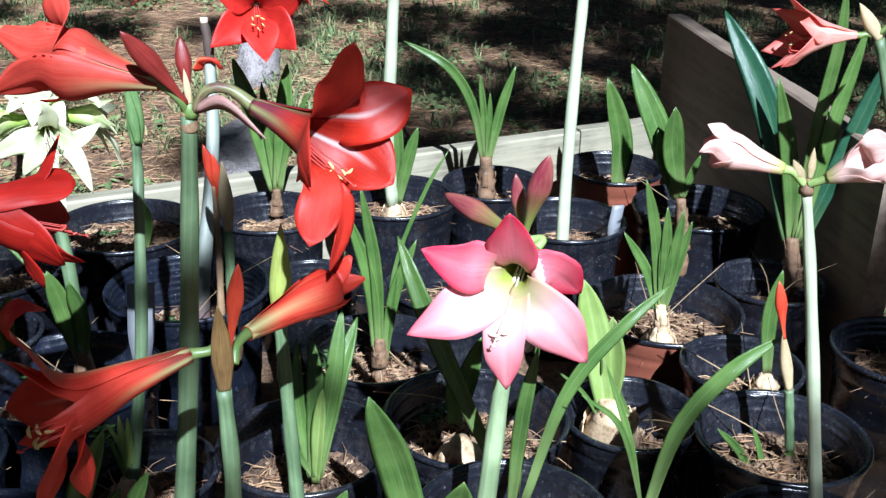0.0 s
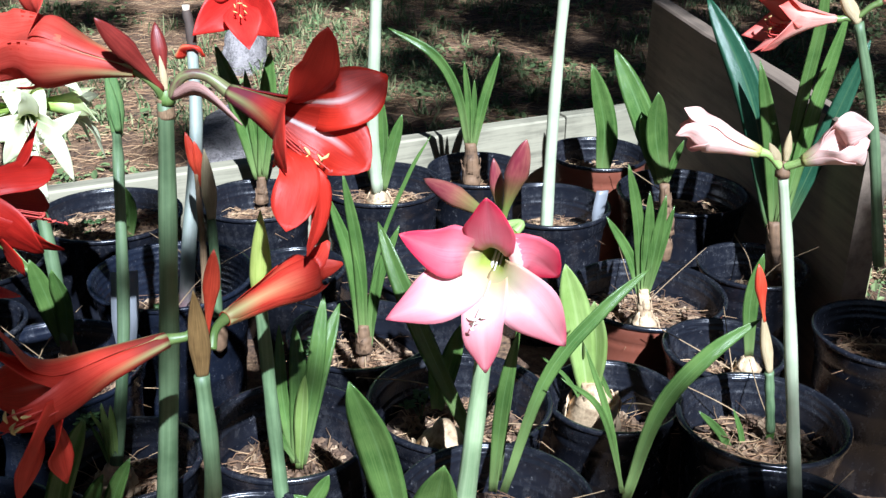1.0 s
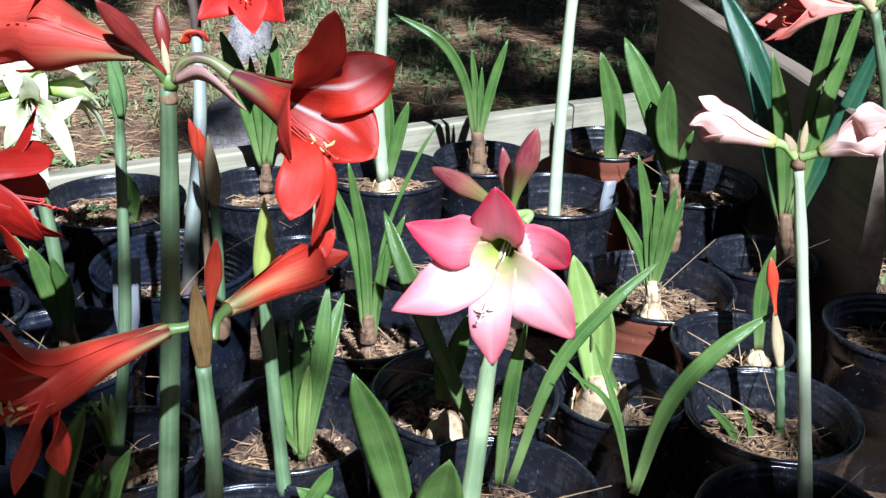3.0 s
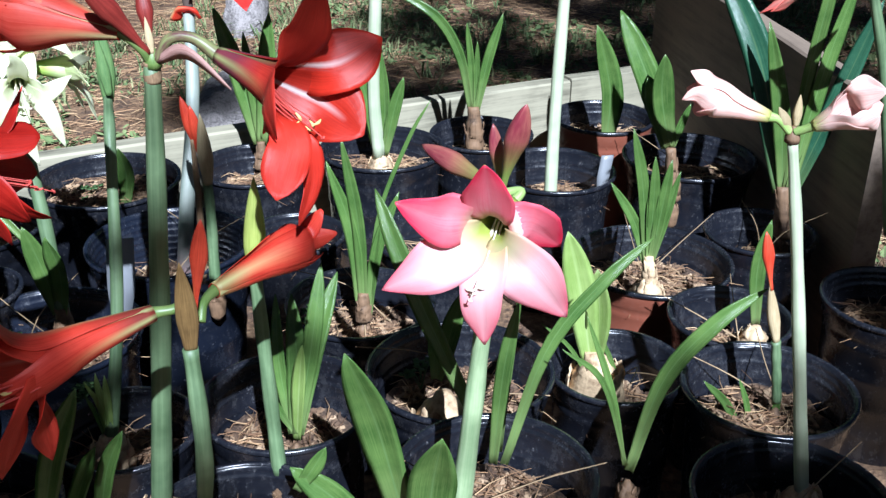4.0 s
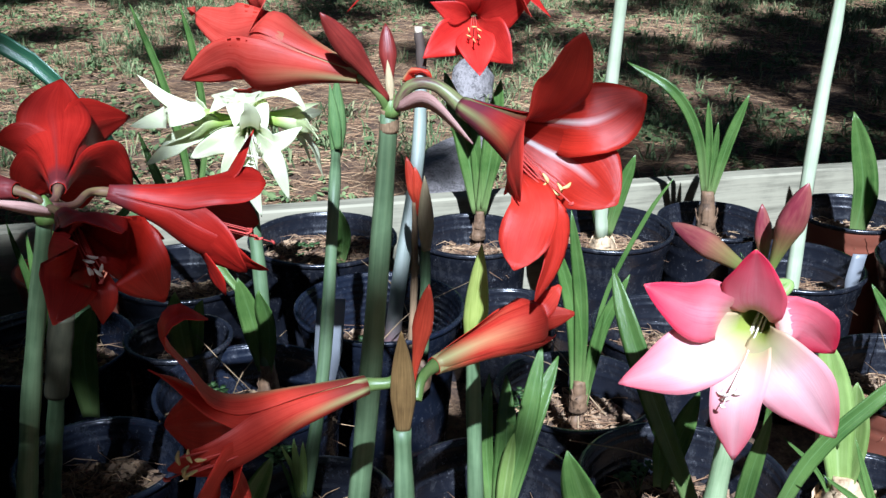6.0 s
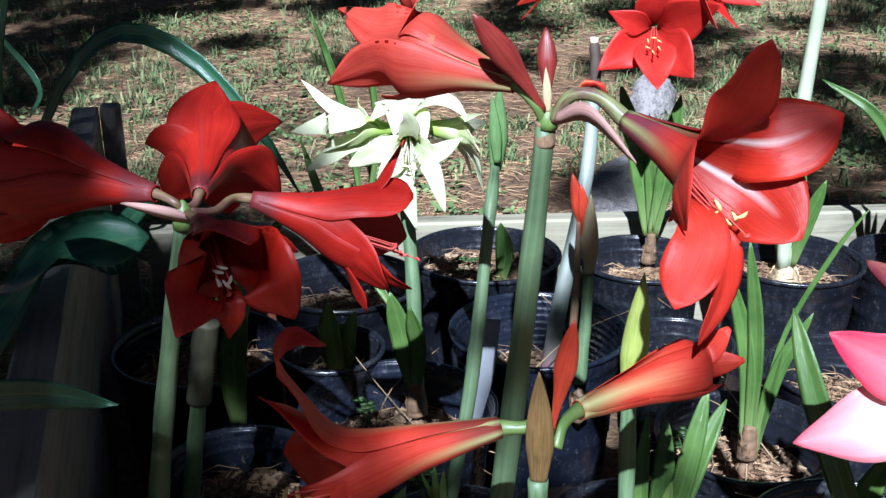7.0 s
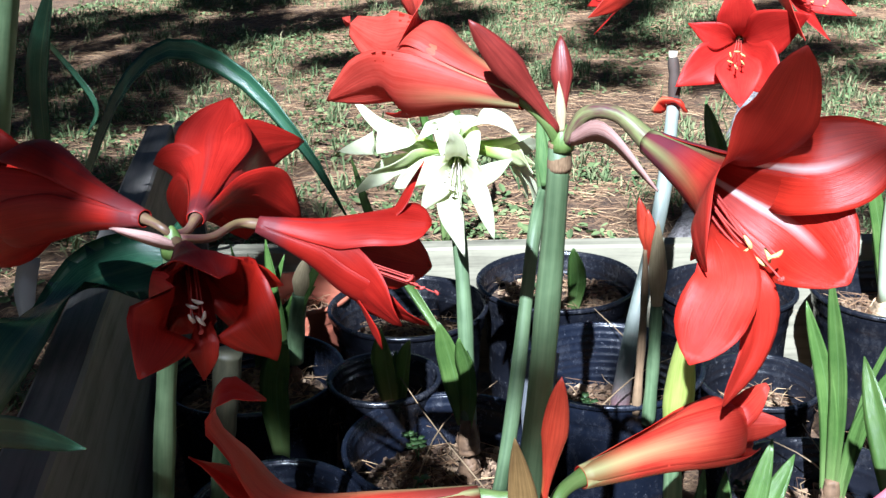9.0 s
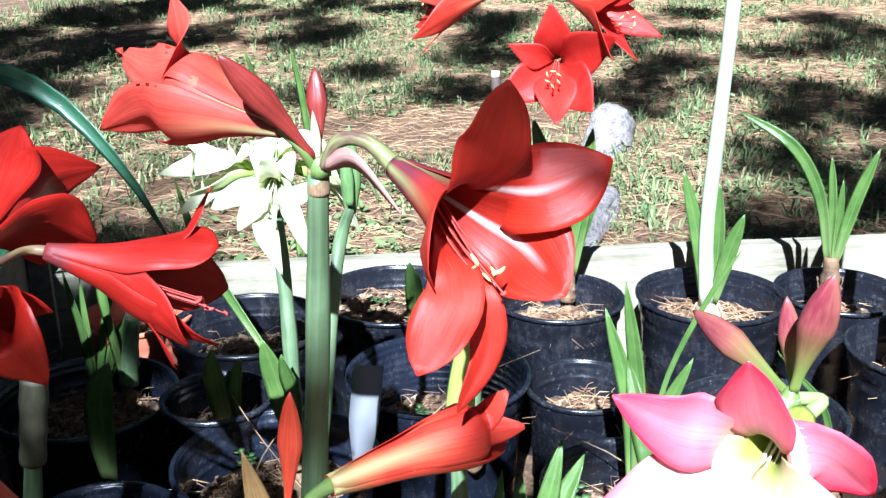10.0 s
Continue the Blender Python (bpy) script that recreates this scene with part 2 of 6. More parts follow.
soil = earthy("soil", [(0.38, (0.020, 0.012, 0.008)), (0.5, (0.070, 0.042, 0.026)), (0.62, (0.20, 0.13, 0.08)), (0.72, (0.34, 0.25, 0.16))], 45, 0.006)
chip = earthy("chip", [(0.15, (0.045, 0.026, 0.016)), (0.5, (0.15, 0.09, 0.05)), (0.8, (0.32, 0.22, 0.13)), (1.0, (0.52, 0.40, 0.27))], 60, 0.001, True)
needle_mat = earthy("needle", [(0.1, (0.075, 0.036, 0.019)), (0.45, (0.25, 0.142, 0.070)), (0.8, (0.45, 0.305, 0.16)), (1.0, (0.64, 0.50, 0.30))], 60, 0.0005, True)
ground_mat = earthy("ground", [(0.36, (0.028, 0.017, 0.010)), (0.46, (0.100, 0.058, 0.033)), (0.55, (0.20, 0.120, 0.062)), (0.66, (0.33, 0.225, 0.125))], 14, 0.02)
weed = earthy("weed", [(0.1, (0.050, 0.082, 0.026)), (0.5, (0.105, 0.150, 0.048)), (0.9, (0.20, 0.235, 0.095))], 40, 0.001, True)
grass = earthy("grass", [(0.1, (0.055, 0.10, 0.03)), (0.5, (0.12, 0.16, 0.06)), (1.0, (0.32, 0.27, 0.14))], 40, 0.001, True)
stone = earthy("stone", [(0.36, (0.09, 0.078, 0.074)), (0.46, (0.23, 0.208, 0.20)), (0.56, (0.38, 0.345, 0.33)), (0.68, (0.27, 0.25, 0.235))], 22, 0.03)


def timber(name, dark, light, along=0):
    m, nt, b = shader(name)
    st = [14, 14, 14]
    st[along] = 0.7
    grain = noise_tex(nt, 4, 6, 0.7, None, tuple(st))
    blot = noise_tex(nt, 6, 5, 0.65)
    f = arith(nt, 'MULTIPLY_ADD', grain, 0.6, arith(nt, 'MULTIPLY', blot, 0.4))
    nt.links.new(ramp(nt, f, [(0.34, dark), (0.52, light), (0.7, tuple(min(1, c * 1.2) for c in light))]), b.inputs["Base Color"])
    b.inputs["Roughness"].default_value = 0.8
    nt.links.new(bump(nt, f, 0.6, 0.003), b.inputs["Normal"])
    return m


board_wood = timber("board_wood", (0.085, 0.078, 0.052), (0.27, 0.25, 0.175))
beam_wood = timber("beam_wood", (0.085, 0.074, 0.062), (0.22, 0.20, 0.175))
panel_wood = timber("panel_wood", (0.085, 0.064, 0.046), (0.19, 0.145, 0.105))
bark = timber("bark", (0.07, 0.05, 0.04), (0.18, 0.13, 0.10), 2)
cut_wood = timber("cut_wood", (0.50, 0.40, 0.28), (0.70, 0.60, 0.45), 2)
stick_bark = timber("stick_bark", (0.018, 0.012, 0.009), (0.060, 0.042, 0.032), 2)


# ---------------------------------------------------------------- mesh helpers
def to_mesh(bm, name, mats, smooth=True):
    me = bpy.data.meshes.new(name)
    bmesh.ops.recalc_face_normals(bm, faces=bm.faces)
    bm.to_mesh(me)
    bm.free()
    for m in (mats if isinstance(mats, (list, tuple)) else [mats]):
        me.materials.append(m)
    if smooth:
        me.polygons.foreach_set("use_smooth", [True] * len(me.polygons))
    return me


def part(name, bm, material, parent, label="", smooth=True):
    ob = new(name, to_mesh(bm, name, material, smooth))
    if parent is not None:
        ob.parent = parent
        ob.matrix_parent_inverse = parent.matrix_world.inverted()
    return tagged(ob, label)


def thing(name, at, label, category, group="", kind=""):
    ob = new(name)
    ob.empty_display_size = 0.05
    ob.matrix_world = Matrix.Translation(at)
    return tagged(ob, label, category, group, kind)


def spline(points, n):
    """Points along a smooth curve through the given ones, evenly in its parameter."""
    ps = [Vector(p) for p in points]
    if len(ps) == 2:
        return [ps[0].lerp(ps[1], i / n) for i in range(n + 1)]
    ext = [ps[0] * 2 - ps[1], *ps, ps[-1] * 2 - ps[-2]]
    out = []
    for i in range(n + 1):
        u = i / n * (len(ps) - 1)
        k = min(int(u), len(ps) - 2)
        f = u - k
        a, b, c, d = ext[k:k + 4]
        out.append(0.5 * (2 * b + (c - a) * f + (2 * a - 5 * b + 4 * c - d) * f * f + (3 * b - a - 3 * c + d) * f ** 3))
    return out


def loft(bm, rings, closed=True, caps=True, uvs=None):
    """Joins rings of points into a skin. uvs: a function of ring and point numbers."""
    vs = [[bm.verts.new(p) for p in r] for r in rings]
    n = len(rings[0])
    layer = bm.loops.layers.uv.verify()
    for i in range(len(rings) - 1):
        for j in range(n if closed else n - 1):
            k = (j + 1) % n
            f = bm.faces.new((vs[i][j], vs[i][k], vs[i + 1][k], vs[i + 1][j]))
            quad = ((i, j), (i, j + 1), (i + 1, j + 1), (i + 1, j))
            for lp, (a, b) in zip(f.loops, quad):
                lp[layer].uv = uvs(a, b) if uvs else (b / n, a / (len(rings) - 1))
    if caps and closed:
        for r in (vs[0], vs[-1]):
            bm.faces.new(r)
    return vs


def tube(bm, pts, radii, sides=10, squash=1.0, caps=True):
    rings = []
    side = None
    for i, p in enumerate(pts):
        t = (pts[min(i + 1, len(pts) - 1)] - pts[max(i - 1, 0)]).normalized()
        if side is None:
            side = t.orthogonal().normalized()
        side = (side - t * side.dot(t)).normalized()
        up = t.cross(side)
        r = radii(i / (len(pts) - 1)) if callable(radii) else radii
        rings.append([p + side * (r * math.cos(a)) + up * (r * squash * math.sin(a)) for a in [k * math.tau / sides for k in range(sides)]])
    loft(bm, rings, caps=caps)


def turned(bm, profile, sides=32, at=Vector(), wobble=0.0, seed=0, caps=True):
    """A body of revolution about z from (radius, height) pairs."""
    rings = []
    for k, (r, z) in enumerate(profile):
        rings.append([at + Vector((r * (1 + wobble * noise.noise((math.cos(a) * 1.5 + seed, math.sin(a) * 1.5, z * 20))) * math.cos(a),
                                   r * (1 + wobble * noise.noise((math.cos(a) * 1.5 + seed, math.sin(a) * 1.5, z * 20))) * math.sin(a), z))
                      for a in [j * math.tau / sides for j in range(sides)]])
    loft(bm, rings, caps=caps)


# ---------------------------------------------------------------- the bed
def plank(name, a, b, low, high, thick, mat, label, category, parent=None, seed=1, cuts=24):
    """A board on edge whose inner top edge runs from a to b; it is thick outwards, to the left of that way."""
    a, b = Vector((*a, 0)), Vector((*b, 0))
    along = (b - a).normalized()
    out = Vector((-along.y, along.x, 0))
    length = (b - a).length
    bm = bmesh.new()
    rings = []
    c = 0.004
    sect = [(0, low), (0, high - c), (c, high), (thick - c, high), (thick, high - c), (thick, low)]
    for i in range(cuts + 1):
        s = i / cuts * length
        j = 0.0015 * noise.noise((s * 9, seed * 3.1, 0))
        k = 0.002 * noise.noise((s * 6, seed * 7.7, 4))
        rings.append([Vector((s, y + j, z + (k if z > low else 0))) for y, z in sect])
    loft(bm, rings)
    ob = new(name, to_mesh(bm, name, mat, False))
    ob.matrix_world = Matrix.Translation(a) @ Matrix(((along.x, out.x, 0, 0), (along.y, out.y, 0, 0), (0, 0, 1, 0), (0, 0, 0, 1)))
    return tagged(ob, label, category, kind="structure")


CORNER = (-1.07, 1.389)
plank("timber_edge_back_1", CORNER, (0.29, 2.185), 0.0, 0.23, 0.04, board_wood, "weathered pale board on edge behind the pots", "garden board", seed=1)
plank("timber_edge_back_2", (0.293, 2.1868), (0.515, 2.315), 0.0, 0.232, 0.04, board_wood, "weathered pale board end beside the dark side board", "garden board", seed=2)
plank("timber_edge_left", (-0.289, 0.391), (-1.267, 1.512), 0.0, 0.400, 0.046, beam_wood, "grey weathered timber edging along the pots", "garden board", seed=3)
plank("timber_edge_post", (-1.222, 1.520), (-1.248, 1.550), 0.0, 0.402, 0.036, beam_wood, "grey weathered post at the end of the timber edging", "garden post", seed=5, cuts=2)
plank("side_board", (0.49, 2.43), (0.676, 1.395), 0.0, 0.45, 0.04, panel_wood, "tall dark brown side board in shade", "garden board", seed=4)


# ---------------------------------------------------------------- ground
def ground_height(x, y):
    return 0.020 * noise.noise((x * 0.9, y * 0.9, 3)) + 0.012 * noise.noise((x * 3.1, y * 3.1, 8)) - 0.02


bm = bmesh.new()
xs = sorted(set([round(-7 + 0.12 * i, 3) for i in range(100)] + [-60, -40, -25, -15, -10, 7, 10, 15, 25, 40, 60]))
ys = sorted(set([round(-1 + 0.12 * i, 3) for i in range(90)] + [-60, -40, -20, -10, -5, -2.5, 12, 16, 24, 40, 80]))
grid = [[bm.verts.new((x, y, ground_height(x, y))) for x in xs] for y in ys]
for i in range(len(ys) - 1):
    for j in range(len(xs) - 1):
        bm.faces.new((grid[i][j], grid[i][j + 1], grid[i + 1][j + 1], grid[i + 1][j]))
ground = new("ground", to_mesh(bm, "ground", ground_mat))
tagged(ground, "bare brown earth with fallen pine needles and weeds", "ground", kind="structure")


def scatter(name, make, count, area, mat, label, category, seed, keep=None):
    rng = random.Random(seed)
    verts, faces = [], []
    made = 0
    while made < count:
        x, y = rng.uniform(area[0], area[1]), rng.uniform(area[2], area[3])
        if keep and not keep(x, y, rng):
            continue
        made += 1
        make(verts, faces, x, y, rng)
    me = bpy.data.meshes.new(name)
    me.from_pydata(verts, [], faces)
    me.materials.append(mat)
    ob = new(name, me)
    return tagged(ob, label, category, kind="stuff")


def put_needle(verts, faces, x, y, rng, z0=None, length=None, wide=0.0008):
    a = rng.uniform(0, math.tau)
    l = length or rng.uniform(0.04, 0.12)
    z = (ground_height(x, y) if z0 is None else z0) + rng.uniform(0.001, 0.010)
    d = Vector((math.cos(a), math.sin(a), rng.uniform(-0.08, 0.10)))
    s = Vector((-d.y, d.x, 0)) * wide
    n = len(verts)
    bend = Vector((-d.y, d.x, 0)) * rng.uniform(-0.012, 0.012)
    p0, p1, p2 = Vector((x, y, z)), Vector((x, y, z + 0.004)) + d * l * 0.5 + bend, Vector((x, y, z)) + d * l
    up = Vector((0, 0, wide * 1.6))
    for p, w in ((p0, 1.0), (p1, 1.0), (p2, 0.4)):
        verts.extend([tuple(p - s * w), tuple(p + s * w), tuple(p + up * w)])
    for k in (0, 3):
        for i, j in ((0, 1), (1, 2), (2, 0)):
            faces.append((n + k + i, n + k + j, n + k + 3 + j, n + k + 3 + i))


def put_blade(verts, faces, x, y, rng):
    z = ground_height(x, y)
    size = rng.uniform(0.6, 1.5)
    for _ in range(rng.randint(5, 13)):
        a, l = rng.uniform(0, math.tau), rng.uniform(0.03, 0.075) * size
        d = Vector((math.cos(a), math.sin(a), 0))
        o = Vector((x + rng.gauss(0, .014), y + rng.gauss(0, .014), z - 0.003))
        w = Vector((-d.y, d.x, 0)) * rng.uniform(0.0014, 0.0032)
        lean = rng.uniform(0.3, 1.2)
        n = len(verts)
        m1 = o + d * l * lean * 0.4 + Vector((0, 0, l * 0.6))
        e = o + d * l * lean + Vector((0, 0, l * (0.95 - 0.4 * lean)))
        verts.extend(map(tuple, (o - w, o + w, m1 + w, m1 - w, e)))
        faces.extend([(n, n + 1, n + 2, n + 3), (n + 3, n + 2, n + 4)])


def put_weed(verts, faces, x, y, rng):
    """A rosette of small oval leaves at several heights, larger in the middle."""
    z = ground_height(x, y)
    size = rng.choice((0.55, 0.7, 0.8, 1.0, 1.2))
    for _ in range(rng.randint(5, 11)):
        off = Vector((rng.gauss(0, .022), rng.gauss(0, .022), 0)) * size
        o = Vector((x, y, z)) + off + Vector((0, 0, rng.uniform(0.006, 0.040) * size * max(0.3, 1 - off.length / 0.06)))
        r = rng.uniform(0.005, 0.012) * size
        tilt = Euler((rng.uniform(-.7, .7), rng.uniform(-.7, .7), rng.uniform(0, math.tau))).to_matrix()
        n = len(verts)
        ring = [(1.4, 0, 0), (0.6, 0.72, 0.12), (-0.5, 0.68, 0.14), (-1, 0, -0.05), (-0.5, -0.68, 0.14), (0.6, -0.72, 0.12)]
        verts.extend(tuple(o + tilt @ (Vector(p) * r)) for p in ring)
        verts.append(tuple(o - Vector((0, 0, 0.15 * r))))
        faces.extend((n + i, n + (i + 1) % 6, n + 6) for i in range(6))


def behind_board(x, y, rng):
    """Everywhere but inside the bed."""
    back = y > 2.37 + (x - 0.5) * 0.585
    left = (x + 0.439) * 0.772 + (y - 0.57) * 0.635 < -0.055
    return back or left or x > 0.74 - 0.18 * (y - 1.3) or y < 0.35


def patchy(level, size, off):
    def keep(x, y, rng):
        return behind_board(x, y, rng) and noise.noise((x * size, y * size, off)) > level + rng.uniform(-.25, .25)
    return keep


scatter("pine_needles", put_needle, 130000, (-5.5, 3.5, -2.0, 9.0), needle_mat, "fallen brown pine needles covering the ground", "pine needles", 3, behind_board)
scatter("grass_tufts", put_blade, 10000, (-6.0, 3.5, -2.0, 9.5), grass, "short sparse grass on the bare ground", "grass", 4, patchy(-0.05, 1.1, 2))
scatter("ground_weeds", put_weed, 15000, (-6.0, 3.5, -2.0, 9.5), weed, "low clover-like weeds in patches", "weeds", 5, patchy(0.0, 1.3, 9))


# ---------------------------------------------------------------- trees behind the camera, whose crowns shade part of the bed
foliage = earthy("foliage", [(0.1, (0.030, 0.070, 0.020)), (0.6, (0.06, 0.12, 0.035)), (1.0, (0.10, 0.16, 0.05))], 20, 0.001, True)


def shade_tree(foot, clumps, label, seed):
    """A pine-like tree: tapered trunk, limbs out to the clumps, each clump a spray of small leaves."""
    rng = random.Random(seed)
    foot = Vector(foot)
    t = thing("tree", foot, label, "tree")
    top = max(c[2] for c in clumps) + 1.0
    bm = bmesh.new()
    tube(bm, spline([foot - Vector((0, 0, 0.1)), foot + Vector((0.1, 0.05, top * 0.5)), foot + Vector((-0.05, 0.1, top))], 24), lambda u: 0.16 * (1 - 0.85 * u) + 0.05 * max(0, 0.06 - u) / 0.06, 12)
    part("trunk", bm, bark, t)
    verts, faces = [], []
    for x, y, z, r, dense in clumps:
        c = Vector((x, y, z))
        bm = bmesh.new()
        start = foot + Vector((0, 0, min(top - 0.3, z * 0.9)))
        tube(bm, spline([start, start.lerp(c, 0.5) + Vector((0, 0, 0.15)), c], 10), lambda u: 0.012 * (1 - 0.7 * u), 7)
        part("limb", bm, bark, t)
        for _ in range(int(1700 * dense * (r / 0.35) ** 2)):
            d = Vector((rng.gauss(0, 1), rng.gauss(0, 1), rng.gauss(0, 1)))
            p = c + d.normalized() * r * rng.random() ** 0.45
            q = Euler((rng.uniform(0, 6), rng.uniform(0, 6), rng.uniform(0, 6))).to_matrix()
            n = len(verts)
            k = rng.uniform(0.025, 0.05)
            for v in ((-1, 0, 0), (-0.2, 0.45, 0.08), (1, 0, 0), (-0.2, -0.45, 0.08)):
                verts.append(tuple(p + q @ (Vector(v) * k)))
            faces.append((n, n + 1, n + 2, n + 3))
    me = bpy.data.meshes.new("crown")
    me.from_pydata(verts, [], faces)
    me.materials.append(foliage)
    ob = new("crown", me)
    ob.parent, ob.matrix_parent_inverse = t, t.matrix_world.inverted()
    return t


def toward_sun(x, y, z, d, r):
    p = Vector((x, y, z)) + SUN_FROM * d
    return (p.x, p.y, p.z, r, 1.0)


def wants_shade(x, y):
    """How shaded the ground behind the bed lies: sunny in the middle, dappled at both sides and far off."""
    return max(0.95 * min(1, max(0, (x + 1.2 - 0.10 * y) / 0.9)), 0.95 * min(1, max(0, (-2.35 - 0.40 * (y - 2.6) - x) / 0.9)), 0.55 * min(1, max(0, (y - 3.3) / 0.9)))


def far_clumps(x0, x1, seed):
    rng = random.Random(seed)
    out = []
    for i in range(15):
        for j in range(13):
            x = x0 + (x1 - x0) * (i + rng.uniform(-.4, .4)) / 14
            y = (2.3 if x < -2 else 2.75) + 0.36 * (j + rng.uniform(-.4, .4))
            if rng.random() < 0.92 * wants_shade(x, y):
                far, r = rng.uniform(6.0, 9.0), rng.uniform(0.12, 0.32)
                if 0.6365 * y - 0.21 * x - r > 1.45 or x < -0.4:
                    out.append((*toward_sun(x, y, 0.0, far, 1)[:3], r, 0.70 if x < -2.2 else 0.60))
    return out


FAR_A, FAR_B = far_clumps(-5.2, -0.9, 21), far_clumps(-0.8, 3.2, 22)
ACROSS = Vector((0, 0, 1)).cross(SUN_FROM).normalized() * -1
if ACROSS.x < 0:
    ACROSS = -ACROSS
RISE = SUN_FROM.cross(ACROSS).normalized()
if RISE.z < 0:
    RISE = -RISE


def spray(u, v, d, r, dense=1.0):
    """A clump d metres up the sun's way, over the place u across and v up in the plane that faces the sun."""
    p = ACROSS * u + RISE * v + SUN_FROM * d
    return (p.x, p.y, p.z, r, dense)


shade_tree((-0.6, -6.2, 0), [*FAR_A, spray(0.25, 0.985, 4.6, 0.060, 0.32), spray(-0.275, 0.965, 5.0, 0.085, 0.5), spray(-0.09, 0.885, 4.7, 0.06, 0.9), spray(-0.21, 1.17, 5.0, 0.07), spray(0.11, 1.10, 4.8, 0.04), spray(0.10, 0.855, 4.9, 0.06, 0.75), spray(-0.64, 1.37, 5.0, 0.09, 0.45), spray(-0.30, 1.11, 5.0, 0.05), spray(-0.25, 0.985, 4.8, 0.07, 0.6), spray(-0.26, 0.71, 5.0, 0.11), spray(-0.13, 0.68, 4.8, 0.09), spray(-0.215, 0.80, 4.9, 0.06), spray(0.0, 0.82, 4.7, 0.05, 0.5),
                             spray(-0.45, 0.84, 5.2, 0.14), spray(-0.29, 0.81, 5.1, 0.070, 1.0), spray(-0.34, 0.89, 5.1, 0.070, 1.0), spray(-0.39, 0.97, 5.1, 0.070, 1.0), spray(-0.43, 1.06, 5.1, 0.070, 1.0), spray(-0.48, 1.14, 5.1, 0.070, 1.0), spray(-0.53, 1.22, 5.1, 0.070, 1.0), spray(-0.66, 1.17, 5.0, 0.15), spray(-0.68, 0.90, 5.3, 0.20), spray(-0.42, 0.62, 5.1, 0.16), spray(-0.95, 1.35, 5.4, 0.30), spray(-1.3, 1.0, 5.6, 0.3), spray(-1.5, 1.7, 5.8, 0.35), spray(-0.50, 1.43, 5.1, 0.12), spray(-0.68, 1.52, 5.2, 0.15), spray(-0.85, 1.62, 5.4, 0.18), spray(-0.43, 1.30, 5.0, 0.10), spray(-0.86, 1.05, 5.3, 0.16), spray(-0.04, 0.78, 4.6, 0.075, 0.8), spray(0.0, 0.62, 4.6, 0.07), spray(0.08, 1.26, 4.8, 0.065), spray(0.17, 1.12, 4.8, 0.055), spray(0.06, 0.945, 4.8, 0.035, 0.9), spray(-0.225, 1.058, 4.9, 0.035), spray(-0.215, 0.885, 5.0, 0.030)],
           "tall tree with dark needled crown behind the path", 11)
shade_tree((5.0, -4.0, 0), [*FAR_B, spray(0.20, 0.55, 4.4, 0.085), spray(0.42, 0.53, 4.6, 0.085), spray(0.64, 0.52, 4.8, 0.095), spray(0.84, 0.56, 4.7, 0.09),
                            spray(1.10, 0.70, 5.0, 0.12), spray(1.09, 0.89, 5.0, 0.12), spray(0.61, 0.70, 4.7, 0.045), spray(0.69, 0.672, 4.7, 0.05), spray(0.240, 0.832, 4.6, 0.024, 0.8), spray(0.005, 0.765, 4.6, 0.06, 0.45), spray(-0.275, 0.965, 4.9, 0.07, 0.5), spray(0.12, 0.63, 4.5, 0.06), spray(0.50, 0.605, 4.6, 0.045), spray(0.61, 0.625, 4.7, 0.055), spray(0.73, 0.590, 4.8, 0.065), spray(0.83, 0.640, 4.8, 0.06), spray(-0.02, 0.705, 4.6, 0.05)],
           "tree with dark leafy crown beside the path", 12)


# ---------------------------------------------------------------- pots
def pot_profile(r, h):
    """Wall of a thin nursery pot with a double rim outside and stepped rings inside."""
    b = r * 0.80
    p = [(0.004, 0.0), (b, 0.0), (b + 0.002, 0.004)]
    for k in range(1, 5):
        u = k / 5
        rr = b + (r - 0.006 - b) * u
        p += [(rr, h * u - 0.004), (rr + 0.0016, h * u - 0.001), (rr + 0.0012, h * u + 0.004)]
    p += [(r - 0.006, h - 0.032), (r - 0.003, h - 0.028), (r - 0.0025, h - 0.017), (r - 0.001, h - 0.014), (r - 0.001, h - 0.004)]
    return p


